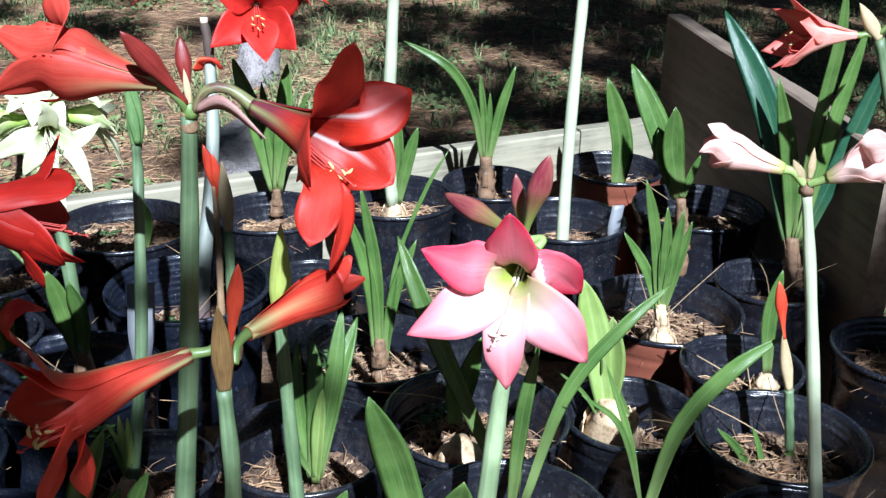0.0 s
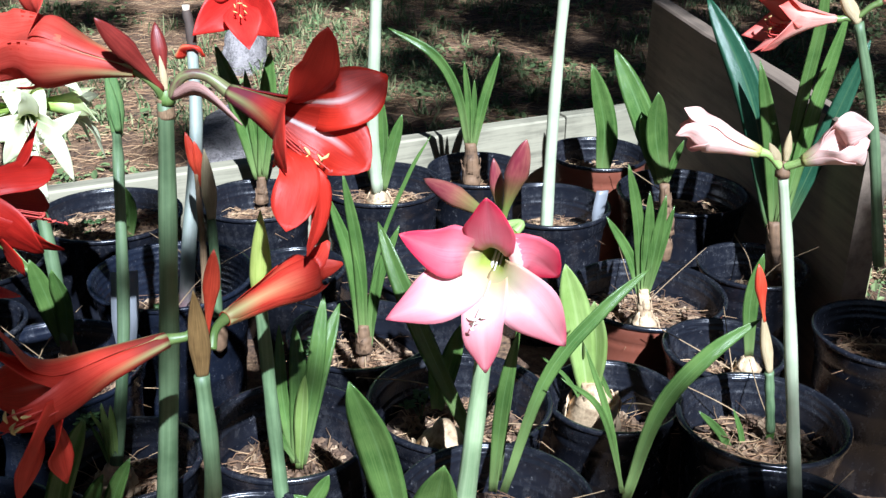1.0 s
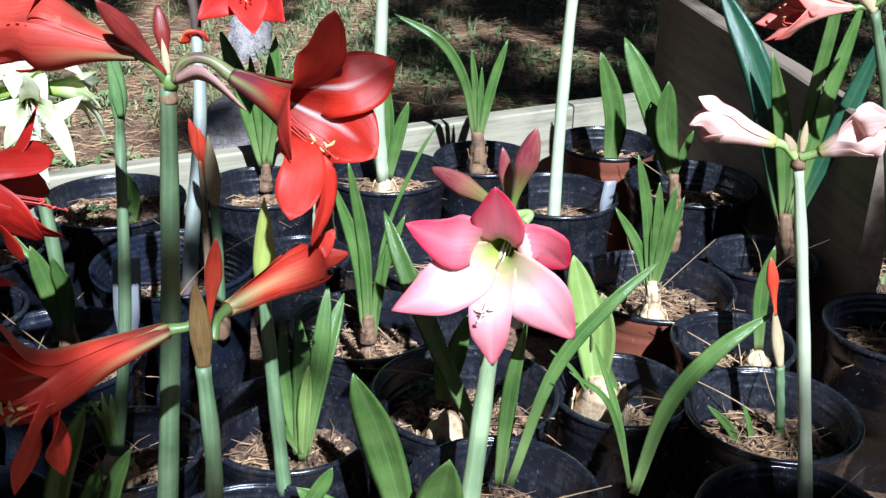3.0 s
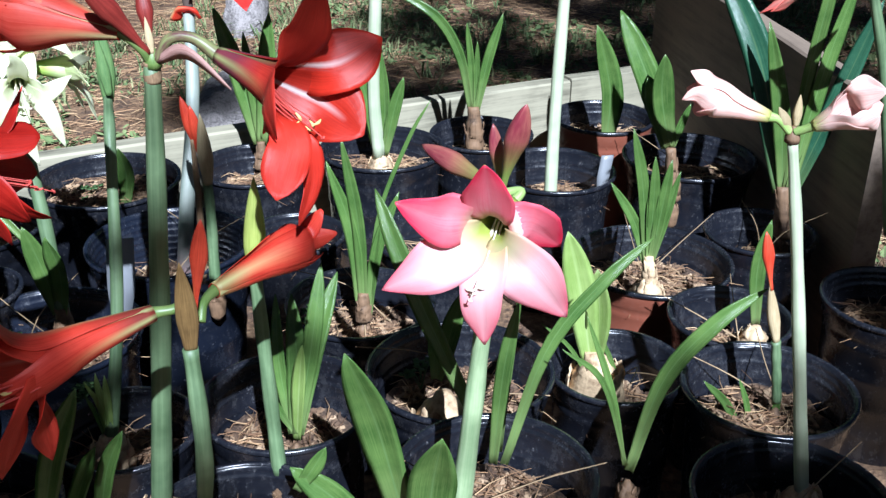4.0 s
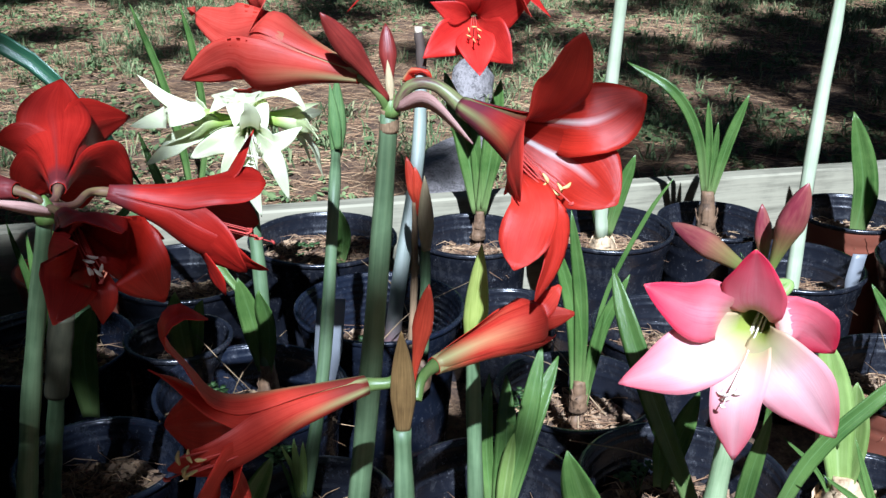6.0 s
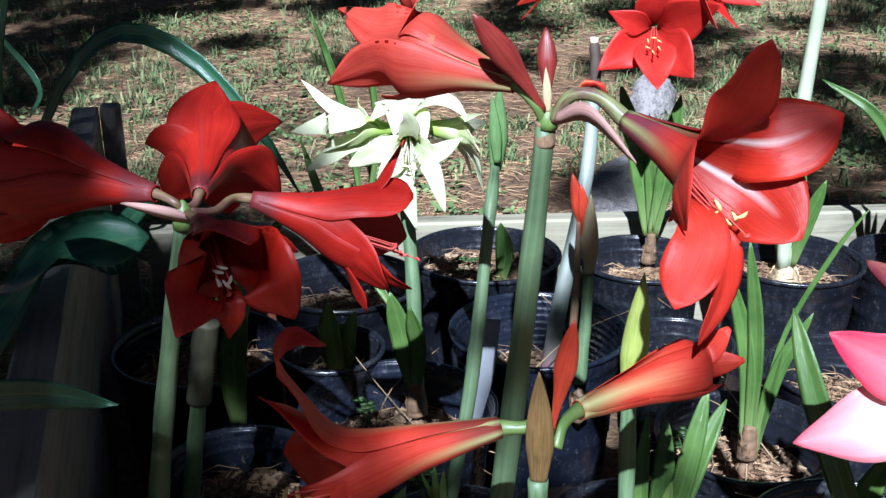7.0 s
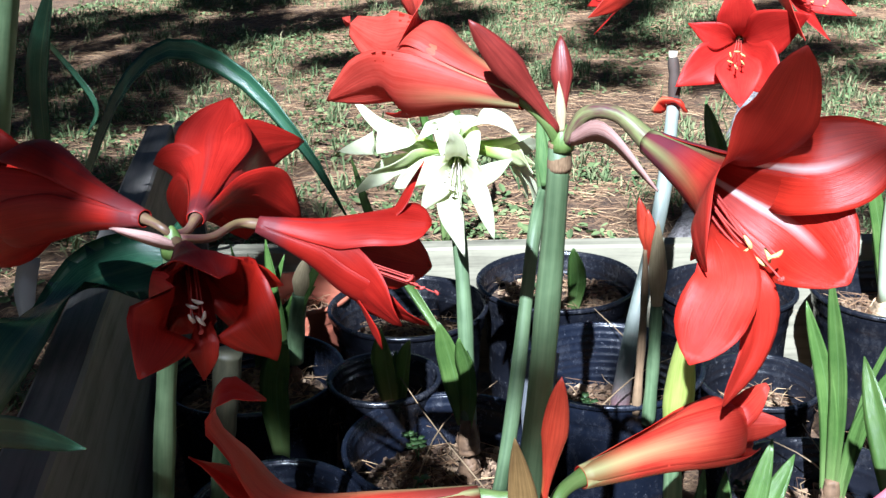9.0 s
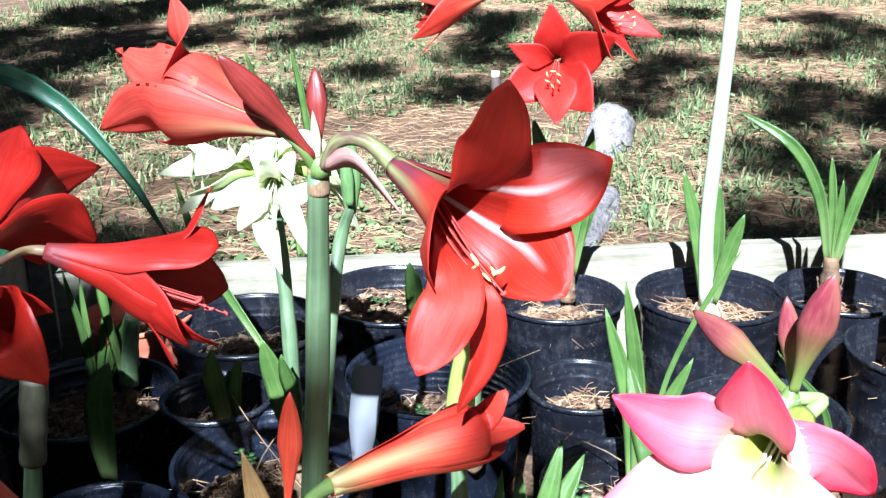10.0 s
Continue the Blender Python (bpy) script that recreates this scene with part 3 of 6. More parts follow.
def pot(x, y, r, h, mat, label, seed, category="flower pot", depth=0.048):
    t = thing("flower_pot", (x, y, ground_height(x, y)), label, category, "nursery pots in the bed")
    o = Vector((x, y, ground_height(x, y)))
    hh = h - o.z
    bm = bmesh.new()
    turned(bm, pot_profile(r, hh), 40, o, caps=False)
    inner = [(r - 0.0045, hh - 0.004)]
    for k in range(8):
        z = hh - 0.008 - 0.0105 * k
        step = 0.0015 if depth > 0.07 else 0.0010 * (0.5 + (k + seed) % 3 * 0.5)
        inner += [(r - 0.0046 - 0.0016 * k, z), (r - 0.0048 - 0.0016 * k, z - 0.0045), (r - 0.0048 - step - 0.0016 * k, z - 0.0060), (r - 0.0048 - step - 0.0016 * k, z - 0.0085)]
    bm2 = bmesh.new()
    part("body", bm, mat, t)
    turned(bm2, [(r - 0.0035, hh - 0.003), *inner, (r * 0.84, hh - 0.115), (0.01, hh - 0.12)], 40, o, caps=False)
    part("inner_wall", bm2, pot_black if mat == pot_brown else mat, t)
    bm = bmesh.new()
    turned(bm, [(r - 0.0032, hh - 0.007), (r - 0.0032, hh - 0.0012), (r - 0.0018, hh), (r + 0.0020, hh), (r + 0.0034, hh - 0.0016),
                (r + 0.0034, hh - 0.0050), (r + 0.0022, hh - 0.0066), (r - 0.0012, hh - 0.0070), (r - 0.0032, hh - 0.007)], 40, o, 0.006, seed, False)
    part("rim", bm, pot_black if mat == pot_brown else mat, t)
    # soil, uneven, with chips and needles lying on it
    bm = bmesh.new()
    rs = r - 0.008 - 0.0018 * depth / 0.0105
    rows = []
    for k in range(9):
        q = k / 8
        rows.append([o + Vector((rs * q * math.cos(a), rs * q * math.sin(a),
                                 hh - depth + (0.010 * noise.noise((math.cos(a) * q * 3 + seed * 5, math.sin(a) * q * 3, 1)) + 0.006 * noise.noise((math.cos(a) * q * 9, math.sin(a) * q * 9 + seed, 5)))))
                     for a in [j * math.tau / 30 for j in range(30)]])
    loft(bm, rows, caps=False)
    part("soil", bm, soil, t, "brown bark and needle mulch")
    rng = random.Random(seed * 17 + 3)
    verts, faces = [], []
    for _ in range(int(760 * r * r / 0.0121)):
        a, q = rng.uniform(0, math.tau), math.sqrt(rng.random()) * (rs - 0.012)
        c = o + Vector((q * math.cos(a), q * math.sin(a), hh - depth + rng.uniform(-0.001, 0.009)))
        l, w, k = rng.uniform(0.0015, 0.0060) * rng.choice((0.6, 0.8, 1, 1.4, 2.0)), rng.uniform(0.0010, 0.0048), rng.uniform(0.0006, 0.0024)
        rot = Euler((rng.uniform(-.6, .6), rng.uniform(-.6, .6), rng.uniform(0, math.tau))).to_matrix()
        n = len(verts)
        for sx, sy, sz in ((-1, -1, -1), (1, -.7, -1), (.8, 1, -1), (-1, .8, -1), (-.9, -.8, 1), (.9, -.6, 1), (.7, .8, 1), (-.8, .7, 1)):
            verts.append(tuple(c + rot @ Vector((sx * l, sy * w, sz * k))))
        faces.extend([(n, n + 3, n + 2, n + 1), (n + 4, n + 5, n + 6, n + 7), (n, n + 1, n + 5, n + 4), (n + 1, n + 2, n + 6, n + 5), (n + 2, n + 3, n + 7, n + 6), (n + 3, n, n + 4, n + 7)])
    me = bpy.data.meshes.new("mulch")
    me.from_pydata(verts, [], faces)
    me.materials.append(chip)
    ob = new("mulch", me)
    ob.parent, ob.matrix_parent_inverse = t, t.matrix_world.inverted()
    tagged(ob, kind="stuff")
    verts, faces = [], []
    for _ in range(int(85 * r * r / 0.0121)):
        a, q = rng.uniform(0, math.tau), math.sqrt(rng.random()) * (rs - 0.02)
        put_needle(verts, faces, x + q * math.cos(a), y + q * math.sin(a), rng, o.z + hh - depth + 0.006, rng.uniform(0.02, 0.07), 0.00055)
    me = bpy.data.meshes.new("needles")
    me.from_pydata(verts, [], faces)
    me.materials.append(needle_mat)
    ob = new("needles", me)
    ob.parent, ob.matrix_parent_inverse = t, t.matrix_world.inverted()
    tagged(ob, kind="stuff")
    return t


POTS = [(0.379, 1.373, 0.118), (0.488, 1.764, 0.118), (-0.348, 1.354, 0.122), (-0.074, 1.775, 0.115), (0.106, 1.882, 0.098), (0.241, 1.675, 0.105),
        (0.347, 1.980, 0.100), (0.110, 1.042, 0.113), (0.303, 1.073, 0.085), (0.477, 1.021, 0.100), (0.463, 1.197, 0.080), (0.560, 1.480, 0.085),
        (0.705, 1.275, 0.098), (0.158, 0.833, 0.105), (-0.087, 0.955, 0.100), (-0.035, 1.200, 0.100), (0.060, 1.430, 0.105), (-0.520, 1.560, 0.122),
        (-0.287, 1.660, 0.100), (-0.425, 1.085, 0.118), (-0.690, 1.400, 0.118), (-0.573, 1.171, 0.070), (0.460, 0.824, 0.100)]
for k, (x, y, r) in enumerate(POTS):
    deep = 0.088 if k == 2 else 0.040 if k == 17 else 0.054 + 0.006 * (k % 3)
    pot(x, y, r, 0.214 + 0.004 * ((k * 7) % 4 - 1.5) + (0.006 if y > 1.55 else 0), pot_brown if k in (0, 6) else pot_blue if k in (2, 19) else pot_black,
        "terracotta-brown plastic nursery pot with a dark inside" if k in (0, 6) else "dark blue-black plastic nursery pot, half filled with mulch" if k in (2, 19) else "black plastic nursery pot with dusty ribbed wall, filled with mulch", k + 1, depth=deep)
for k, (x, y, r) in enumerate([(-0.752, 1.123, 0.118), (-0.386, 0.740, 0.110), (-0.522, 0.898, 0.090), (-0.090, 0.750, 0.100), (-0.260, 0.900, 0.080),
                               (-0.167, 1.421, 0.075)]):
    pot(x, y, r, 0.205, pot_blue if k < 3 else pot_black, "dark blue plastic nursery pot with mulch" if k < 3 else "small black plastic nursery pot with mulch", k + 41)
pot(-0.885, 1.375, 0.085, 0.20, pot_clay, "terracotta coloured flower pot behind the red flowers", 60)


# ---------------------------------------------------------------- plants
def plant(at, label, bulb=0.0):
    t = thing("amaryllis", at, label, "amaryllis", "potted amaryllis")
    if at[2] > 0.1:
        bm = bmesh.new()
        o = Vector(at) + Vector((0, 0, -0.026))
        skin = bulb_pale if bulb else bulb_brown
        bulb = 0.86 * (bulb or 0.015)
        prof = [(0.3, -0.9), (0.85, -0.6), (0.98, -0.1), (1.0, 0.2), (0.93, 0.55), (0.95, 0.6), (0.72, 0.9), (0.75, 0.95), (0.50, 1.15), (0.38, 1.35), (0.30, 1.55), (0.1, 1.65)]
        turned(bm, [(r * bulb, z * bulb if z > 0 else z * max(bulb, 0.034)) for r, z in prof], 24, o, 0.20, at[0] * 9)
        ob = part("bulb", bm, skin, t, "papery brown bulb")
        scales(ob, skin, spline([o, o + Vector((0, 0, bulb * 0.8)), o + Vector((0, 0, bulb * 1.7))], 10), lambda u: bulb * (1.02 - 0.72 * u * u), 6, random.Random(int(abs(at[0]) * 1e5)))
    return t


def scales(parent, mat, ps, radius, count, rng, reach=0.45):
    """Loose dry skins standing off a neck or bulb whose line is ps."""
    n = len(ps) - 1
    for _ in range(count):
        a, u0 = rng.uniform(0, math.tau), rng.uniform(0.0, 0.6)
        l, flare = rng.uniform(0.25, reach), rng.uniform(0.03, 0.35)
        rings = []
        for i in range(5):
            s = i / 4
            u = min(1.0, u0 + l * s)
            p = ps[min(n, int(u * n))].lerp(ps[min(n, int(u * n) + 1)], u * n - int(u * n))
            rr = radius(u) * (1.03 + flare * s * s)
            h = (0.55 + 0.2 * math.sin(3 * s + a)) * (1 - 0.75 * s ** 1.5)
            row = [p + Vector((math.cos(a + h * v), math.sin(a + h * v), 0)) * rr * (1 + 0.05 * rng.uniform(-1, 1)) + Vector((0, 0, 0.004 * rng.uniform(-1, 1) * s)) for v in (-1, 0, 1)]
            rings.append(row + [q - Vector((math.cos(a), math.sin(a), 0)) * 0.0008 for q in reversed(row)])
        bm = bmesh.new()
        loft(bm, rings)
        part("dry_scale", bm, mat, parent)


def neck(t, pts, r, skin=None):
    bm = bmesh.new()
    ps = spline(pts, 14)
    wide = lambda u: r * (1.22 - 0.50 * u) * (1 + 0.10 * noise.noise((u * 6, r * 999, 1)) + 0.10 * noise.noise((u * 17, r * 777, 4)))
    rings = []
    for i, p in enumerate(ps):
        u = i / 14
        rings.append([p + Vector((math.cos(a), math.sin(a), 0)) * wide(u) * (1 + 0.14 * noise.noise((math.cos(a) * 2, math.sin(a) * 2, u * 5 + r * 500)))
                      + Vector((0, 0, 0.004 * noise.noise((math.cos(a) * 3, math.sin(a) * 3, u * 9)))) for a in [k * math.tau / 16 for k in range(16)]])
    loft(bm, rings)
    ob = part("neck", bm, skin or bulb_brown, t, "scaly neck of the bulb")
    scales(ob, skin or bulb_brown, ps, wide, 9, random.Random(int(r * 1e6)))


def leaf(t, pts, w, fold=0.30, mat=None):
    bm = bmesh.new()
    pts = [Vector(p) for p in pts]
    n = 16
    ps = spline(pts, n)
    rng = random.Random(int(abs(pts[-1].x * 7919 + pts[-1].z * 104729) * 1000))
    wav = rng.uniform(0, 6)
    rings = []
    face = Vector((rng.uniform(-0.35, 0.35), -1.0, 0.35))
    for i, p in enumerate(ps):
        u = i / n
        tan = (ps[min(i + 1, n)] - ps[max(i - 1, 0)]).normalized()
        side = tan.cross(face)
        if side.length < 0.05:
            side = tan.cross(Vector((0, 0, 1)))
        side.normalize()
        nor = side.cross(tan).normalized()
        k = (0.58 + 0.42 * min(1.0, u * 2.6)) * (1.0 if u < 0.55 else max(0.02, 1 - ((u - 0.55) / 0.45) ** 2.0) ** 0.78)
        h = w * 0.5 * k
        th = 0.0011 + 0.0012 * (1 - u)
        ring = []
        for v in (-1, -0.62, -0.25, 0, 0.25, 0.62, 1):
            edge = 0.05 * h * math.sin(u * 13 + wav + (2 if v > 0 else 0)) * abs(v)
            ring.append(p + side * (h * v * (1 - 0.08 * fold)) + nor * (h * fold * abs(v) ** 1.4 + edge))
        back = []
        for v in (0.62, 0.25, 0, -0.25, -0.62):
            edge = 0.05 * h * math.sin(u * 13 + wav + (2 if v > 0 else 0)) * abs(v)
            back.append(p + side * (h * v * (1 - 0.08 * fold)) + nor * (h * fold * abs(v) ** 1.4 + edge - th * (1.25 - abs(v))))
        rings.append(ring + back)
    across = [0, 0.19, 0.375, 0.5, 0.625, 0.81, 1, 0.81, 0.625, 0.5, 0.375, 0.19, 0]
    loft(bm, rings, uvs=lambda a, b: (across[b], a / n))
    part("leaf", bm, mat or leaf_green, t)


def scape(t, pts, r0, r1, mat=None):
    bm = bmesh.new()
    tube(bm, spline(pts, 22), lambda u: r0 + (r1 - r0) * u + 0.0004 * math.sin(u * 19), 14, 0.86)
    part("stalk", bm, mat or stalk_green, t)


def bud(t, a, b, r, mat, flat=0.85):
    """A closed bud or sheath from its foot a to its tip b."""
    a, b = Vector(a), Vector(b)
    bm = bmesh.new()
    ax = (b - a).normalized()
    side = ax.cross(Vector((0.2, -1, 0.1))).normalized()
    up = ax.cross(side)
    bow = up * (0.06 * (b - a).length)
    rings = []
    n = 16
    for i in range(n + 1):
        u = i / n
        k = (0.56 + 0.44 * min(1, u / 0.32)) * max(0.02, 1 - max(0.0, (u - 0.36) / 0.64) ** 1.7) ** 0.9
        if mat.name.startswith("bud"):
            k = (0.30 + 0.70 * max(0.0, min(1, (u - 0.12) / 0.45)) ** 1.3) * max(0.02, 1 - max(0.0, (u - 0.55) / 0.45) ** 2.0) ** 0.8
        p = a.lerp(b, u) + bow * math.sin(math.pi * u) * 0.5
        ring = []
        for j in range(15):
            f = j * math.tau / 15
            rr = r * k * (1 + 0.10 * math.cos(3 * f + 0.4 + u))
            ring.append(p + side * (rr * math.cos(f)) + up * (rr * flat * math.sin(f)))
        rings.append(ring)
    loft(bm, rings)
    part("bud" if mat.name.startswith("bud") else "spathe", bm, mat, t)


def bract(t, a, b, c, w):
    bm = bmesh.new()
    ps = spline([a, b, c], 12)
    rings = []
    for i, p in enumerate(ps):
        u = i / 12
        h = w * 0.5 * math.sin(math.pi * min(1, 0.12 + 0.86 * u)) ** 0.7
        rings.append([p + Vector((0, -0.3 * h, h)), p + Vector((0, -0.0012, 0)), p + Vector((0, 0.2 * h, -h)), p + Vector((0, 0.0012, 0))])
    loft(bm, rings)
    part("bract", bm, bract_mat, t, "withered papery bract")


bract_mat = leafy("bract", (0.30, 0.16, 0.13), (0.50, 0.32, 0.28), None, 0.7, 0.3, 40)


def collar(t, top, low, r):
    bm = bmesh.new()
    top, low = Vector(top), Vector(low)
    tube(bm, spline([low, low.lerp(top, 0.5), top], 8), lambda u: r * (1.0 + 0.03 * math.sin(u * 7)), 14, 0.88)
    part("collar", bm, dry_stalk, t, "tan dried collar under the flowers")


def knob(t, at, r, mat=None):
    """The swollen head of the stalk where the flower stems part."""
    bm = bmesh.new()
    o = Vector(at)
    turned(bm, [(r * 1.30, -r * 1.7), (r * 1.34, -r * 0.8), (r * 1.12, 0.0), (r * 0.80, r * 0.7), (r * 0.45, r * 1.3), (r * 0.15, r * 1.6)], 14, o, 0.16, at[0] * 31)
    part("head", bm, mat or pedicel, t)


def stick(t, a, b):
    a, b = Vector(a), Vector(b)
    bm = bmesh.new()
    tube(bm, spline([a - Vector((0, 0, 0.02)), a.lerp(b, 0.5) + Vector((0.002, 0, 0)), b], 10), lambda u: 0.0088 - 0.0016 * u + 0.0006 * math.sin(u * 17), 9)
    s = part("stick", bm, stick_bark, t, "dark cut stick with a pale tip")
    bm = bmesh.new()
    tube(bm, [b - Vector((0, 0, 0.002)), b + Vector((0, 0, 0.009))], 0.0062, 8)
    part("cut_tip", bm, cut_wood, s)
    bm = bmesh.new()
    tube(bm, spline([a + Vector((-0.019, -0.006, -0.010)), a + Vector((-0.011, -0.011, 0.006)), a + Vector((0.010, -0.012, 0.008)), a + Vector((0.018, -0.004, -0.006))], 10), lambda u: 0.010 - 0.003 * u + 0.002 * math.sin(19 * u), 8, 0.45)
    part("tie", bm, petal_orange, t, "withered orange petal round the stick")


def tape(t, at, r):
    bm = bmesh.new()
    o = Vector(at)
    for dz, k in ((0.0, 1.0), (0.010, 1.04), (-0.008, 1.02)):
        ps = [o + Vector((r * k * math.cos(a), r * k * math.sin(a), dz + 0.002 * math.sin(3 * a))) for a in [i * math.tau / 20 for i in range(21)]]
        tube(bm, ps, 0.0045, 6)
    tube(bm, spline([o + Vector((r, -0.005, 0)), o + Vector((r + 0.012, -0.012, 0.006)), o + Vector((r + 0.03, -0.01, -0.004))], 6), 0.005, 6)
    part("tape", bm, tape_green, t, "green plastic tying tape")


VS = [round(-1 + 0.2 * i, 2) for i in range(11)]


def flower(t, joint, foot, tips, deep, mats, wide=1.0, arch=0.0, open_=0.45, seed=1, stamens=True, pedicel_mat=None, girth=1.0, way=None, mouth=0.0042,
           hooks={}, upper=None, face=None, widths={}, bell=0.34, twist=0.75):
    """A trumpet of six tepals. joint: head of the stalk; foot: where the tube begins; tips: the ends of the tepals, in order round the
    mouth, outer and inner ones by turns; deep: how far the trumpet reaches before it opens; mats: inner and outer face of a tepal."""
    joint, foot = Vector(joint), Vector(foot)
    tips = [Vector(p) for p in tips]
    way = Vector(way).normalized() if way else (sum(tips, Vector()) / 6 - foot).normalized()
    rng = random.Random(seed)
    inner_mat, outer_mat = mats
    bm = bmesh.new()
    gap = (foot - joint).length
    mid = joint.lerp(foot, 0.5) + Vector((0, 0, min(0.004, 0.07 * gap) + arch))
    near = joint.lerp(foot, 0.8) + Vector((0, 0, 0.35 * arch)) - way * (0.0 if mouth < 0.006 else 0.010)
    ps = spline([joint, mid, near, foot + way * 0.001] if mouth < 0.006 else [joint, mid, near, foot - way * 0.006, foot + way * 0.002], 22)
    tube(bm, ps, lambda u: girth * (0.0034 + 0.0016 * 0.45 * math.exp(-((u - 0.72) / 0.16) ** 2) * (mouth < 0.006) + 0.0008 * u) + (mouth - 0.0042) * max(0.0, (u - 0.30) / 0.70) ** 1.2, 12, 1.0, mouth < 0.006)
    body = part("flower", bm, pedicel_mat or pedicel, t)
    body["label"] = {"petal_pink": "pink flower with a white lower half", "petal_pale": "greenish-white spidery flower"}.get(inner_mat.name, "trumpet-shaped flower")

    def smooth(x):
        x = max(0.0, min(1.0, x))
        return x * x * (3 - 2 * x)

    # in the tube the tepals stand evenly round the axis; further out each turns to its own tip
    e1 = way.orthogonal().normalized()
    e2 = way.cross(e1)
    angles = [math.atan2((p - foot).dot(e2), (p - foot).dot(e1)) for p in tips]
    sense = 1 if sum(math.sin(angles[(q + 1) % 6] - angles[q]) for q in range(6)) > 0 else -1
    start = math.atan2(sum(math.sin(a - sense * q * math.tau / 6) for q, a in enumerate(angles)), sum(math.cos(a - sense * q * math.tau / 6) for q, a in enumerate(angles)))
    for q, tip in enumerate(tips):
        inner_one = q % 2
        reach = tip - foot
        axial = reach.dot(way)
        rad = reach - way * axial
        out = rad.length
        rad.normalize()
        tang = way.cross(rad)
        length = math.hypot(axial, out)
        lag = (start + sense * q * math.tau / 6 - angles[q] + math.pi) % math.tau - math.pi
        p0, p1 = (0.0, mouth), (deep * 0.52, mouth * 1.4 + 0.02 * deep)
        ahead, aside = hooks.get(q, (max(deep, axial * 0.62), open_))
        p2, p3 = (ahead, out * aside), (axial, out)
        half0 = length * (0.170 - 0.028 * inner_one) * wide * widths.get(q, 1.0) * rng.uniform(0.93, 1.07)
        ph, ph2, bend = rng.uniform(0, 6), rng.uniform(0, 6), rng.uniform(-0.06, 0.06)
        n = 22
        rings = []
        for i in range(n + 1):
            s = i / n
            c = [(1 - s) ** 3, 3 * s * (1 - s) ** 2, 3 * s * s * (1 - s), s ** 3]
            d = [-3 * (1 - s) ** 2, 3 * (1 - s) * (1 - 3 * s), 3 * s * (2 - 3 * s), 3 * s * s]
            a, r = (sum(k * p[e] for k, p in zip(c, (p0, p1, p2, p3))) for e in (0, 1))
            da, dr = (sum(k * p[e] for k, p in zip(d, (p0, p1, p2, p3))) for e in (0, 1))
            m = math.hypot(da, dr) or 1.0
            inward = (way * (dr / m) - rad * (da / m))
            lobe_side, lobe_in = tang, inward
            if face:
                along = (way * (da / m) + rad * (dr / m)).normalized()
                lobe_side = tang.lerp(Vector(face).cross(along).normalized(), twist * smooth((s - 0.15) / 0.4)).normalized()
                lobe_in = lobe_side.cross(along).normalized() * -1
            # slim in the tube, broadest at three fifths, drawn out to a point
            k = 0.26 + 0.74 * smooth(s / 0.58) if s < 0.58 else max(0.012, (1 - ((s - 0.58) / 0.42) ** 1.38))
            half = half0 * k
            flat = smooth((s - bell) / max(0.22, 0.72 - bell))
            off = (-0.0018 if inner_one else 0.0018) * smooth(s / 0.3) * (1 - 0.3 * s)
            wrap = min(half / (r + 0.001), 0.66)
            sway = bend * length * smooth((s - 0.4) / 0.6)
            ring, back = [], []
            for v in VS:
                f = wrap * v
                g = f + lag * (1 - smooth(s / (bell + 0.25)))
                p_wrap = foot + way * a + (rad * math.cos(g) + tang * math.sin(g)) * (r + off)
                ruff = half * (0.055 * math.sin(s * 12 + ph + v) + 0.022 * math.sin(s * 25 + ph2 - v)) * abs(v) ** 2.2 * flat
                groove = -0.05 * half * math.exp(-(v / 0.22) ** 2) * flat
                cup = (0.34 - 0.52 * smooth((s - 0.5) / 0.5)) * half * v * v
                p_flat = foot + way * a + rad * (r + off) + lobe_side * (half * v) + tang * sway + lobe_in * (cup + ruff + groove)
                ring.append(p_wrap.lerp(p_flat, flat))
            for b_ in range(10, -1, -1):
                back.append(ring[b_] - lobe_in.lerp(inward, 1 - flat) * (0.0007 + 0.0004 * (1 - abs(VS[b_]))))
            rings.append(ring + back)
        across = [(v + 1) / 2 for v in VS] + [(v + 1) / 2 for v in reversed(VS)] + [0]
        bm = bmesh.new()
        loft(bm, rings, uvs=lambda i, j: (across[j], i / n))
        bm.faces.ensure_lookup_table()
        for k, f in enumerate(bm.faces):
            if k < 22 * n and k % 22 >= 11:
                f.material_index = 1
        part("tepal", bm, [upper if upper and q in (0, 1, 5) else inner_mat, outer_mat], body)
    if stamens:
        size = sum((p - foot).length for p in tips) / 6 * (0.78 if inner_mat == petal_streaked else 1.0)
        side0 = way.cross(Vector((0, 0, 1)))
        side0 = (side0 if side0.length > 0.1 else way.cross(Vector((0, 1, 0)))).normalized()
        up0 = side0.cross(way).normalized()
        droop = Vector((0, 0, -1)) - way * (-way.z)
        pale = inner_mat in (petal_pink, petal_pale)
        for q in range(6):
            phi = q * math.tau / 6 + 0.5
            e_ = side0 * math.cos(phi) + up0 * math.sin(phi)
            o = foot + way * 0.02 + e_ * 0.003
            e = foot + way * size * rng.uniform(0.60, 0.74) + droop * size * 0.13 + e_ * 0.009
            bm = bmesh.new()
            ps = spline([o, o.lerp(e, 0.5) + droop * size * 0.07, e, e + (way * 0.5 - droop * 0.8) * 0.008], 10)
            tube(bm, ps, 0.00065, 6)
            part("stamen", bm, anther_white if pale else filament_red, body)
            bm = bmesh.new()
            d = (side0 * rng.uniform(-1, 1) + up0 * rng.uniform(-0.6, 0.6)).normalized()
            tube(bm, spline([ps[-1] - d * 0.004, ps[-1] + way * 0.001, ps[-1] + d * 0.004], 6), lambda u: 0.0005 + 0.0008 * math.sin(math.pi * u), 6)
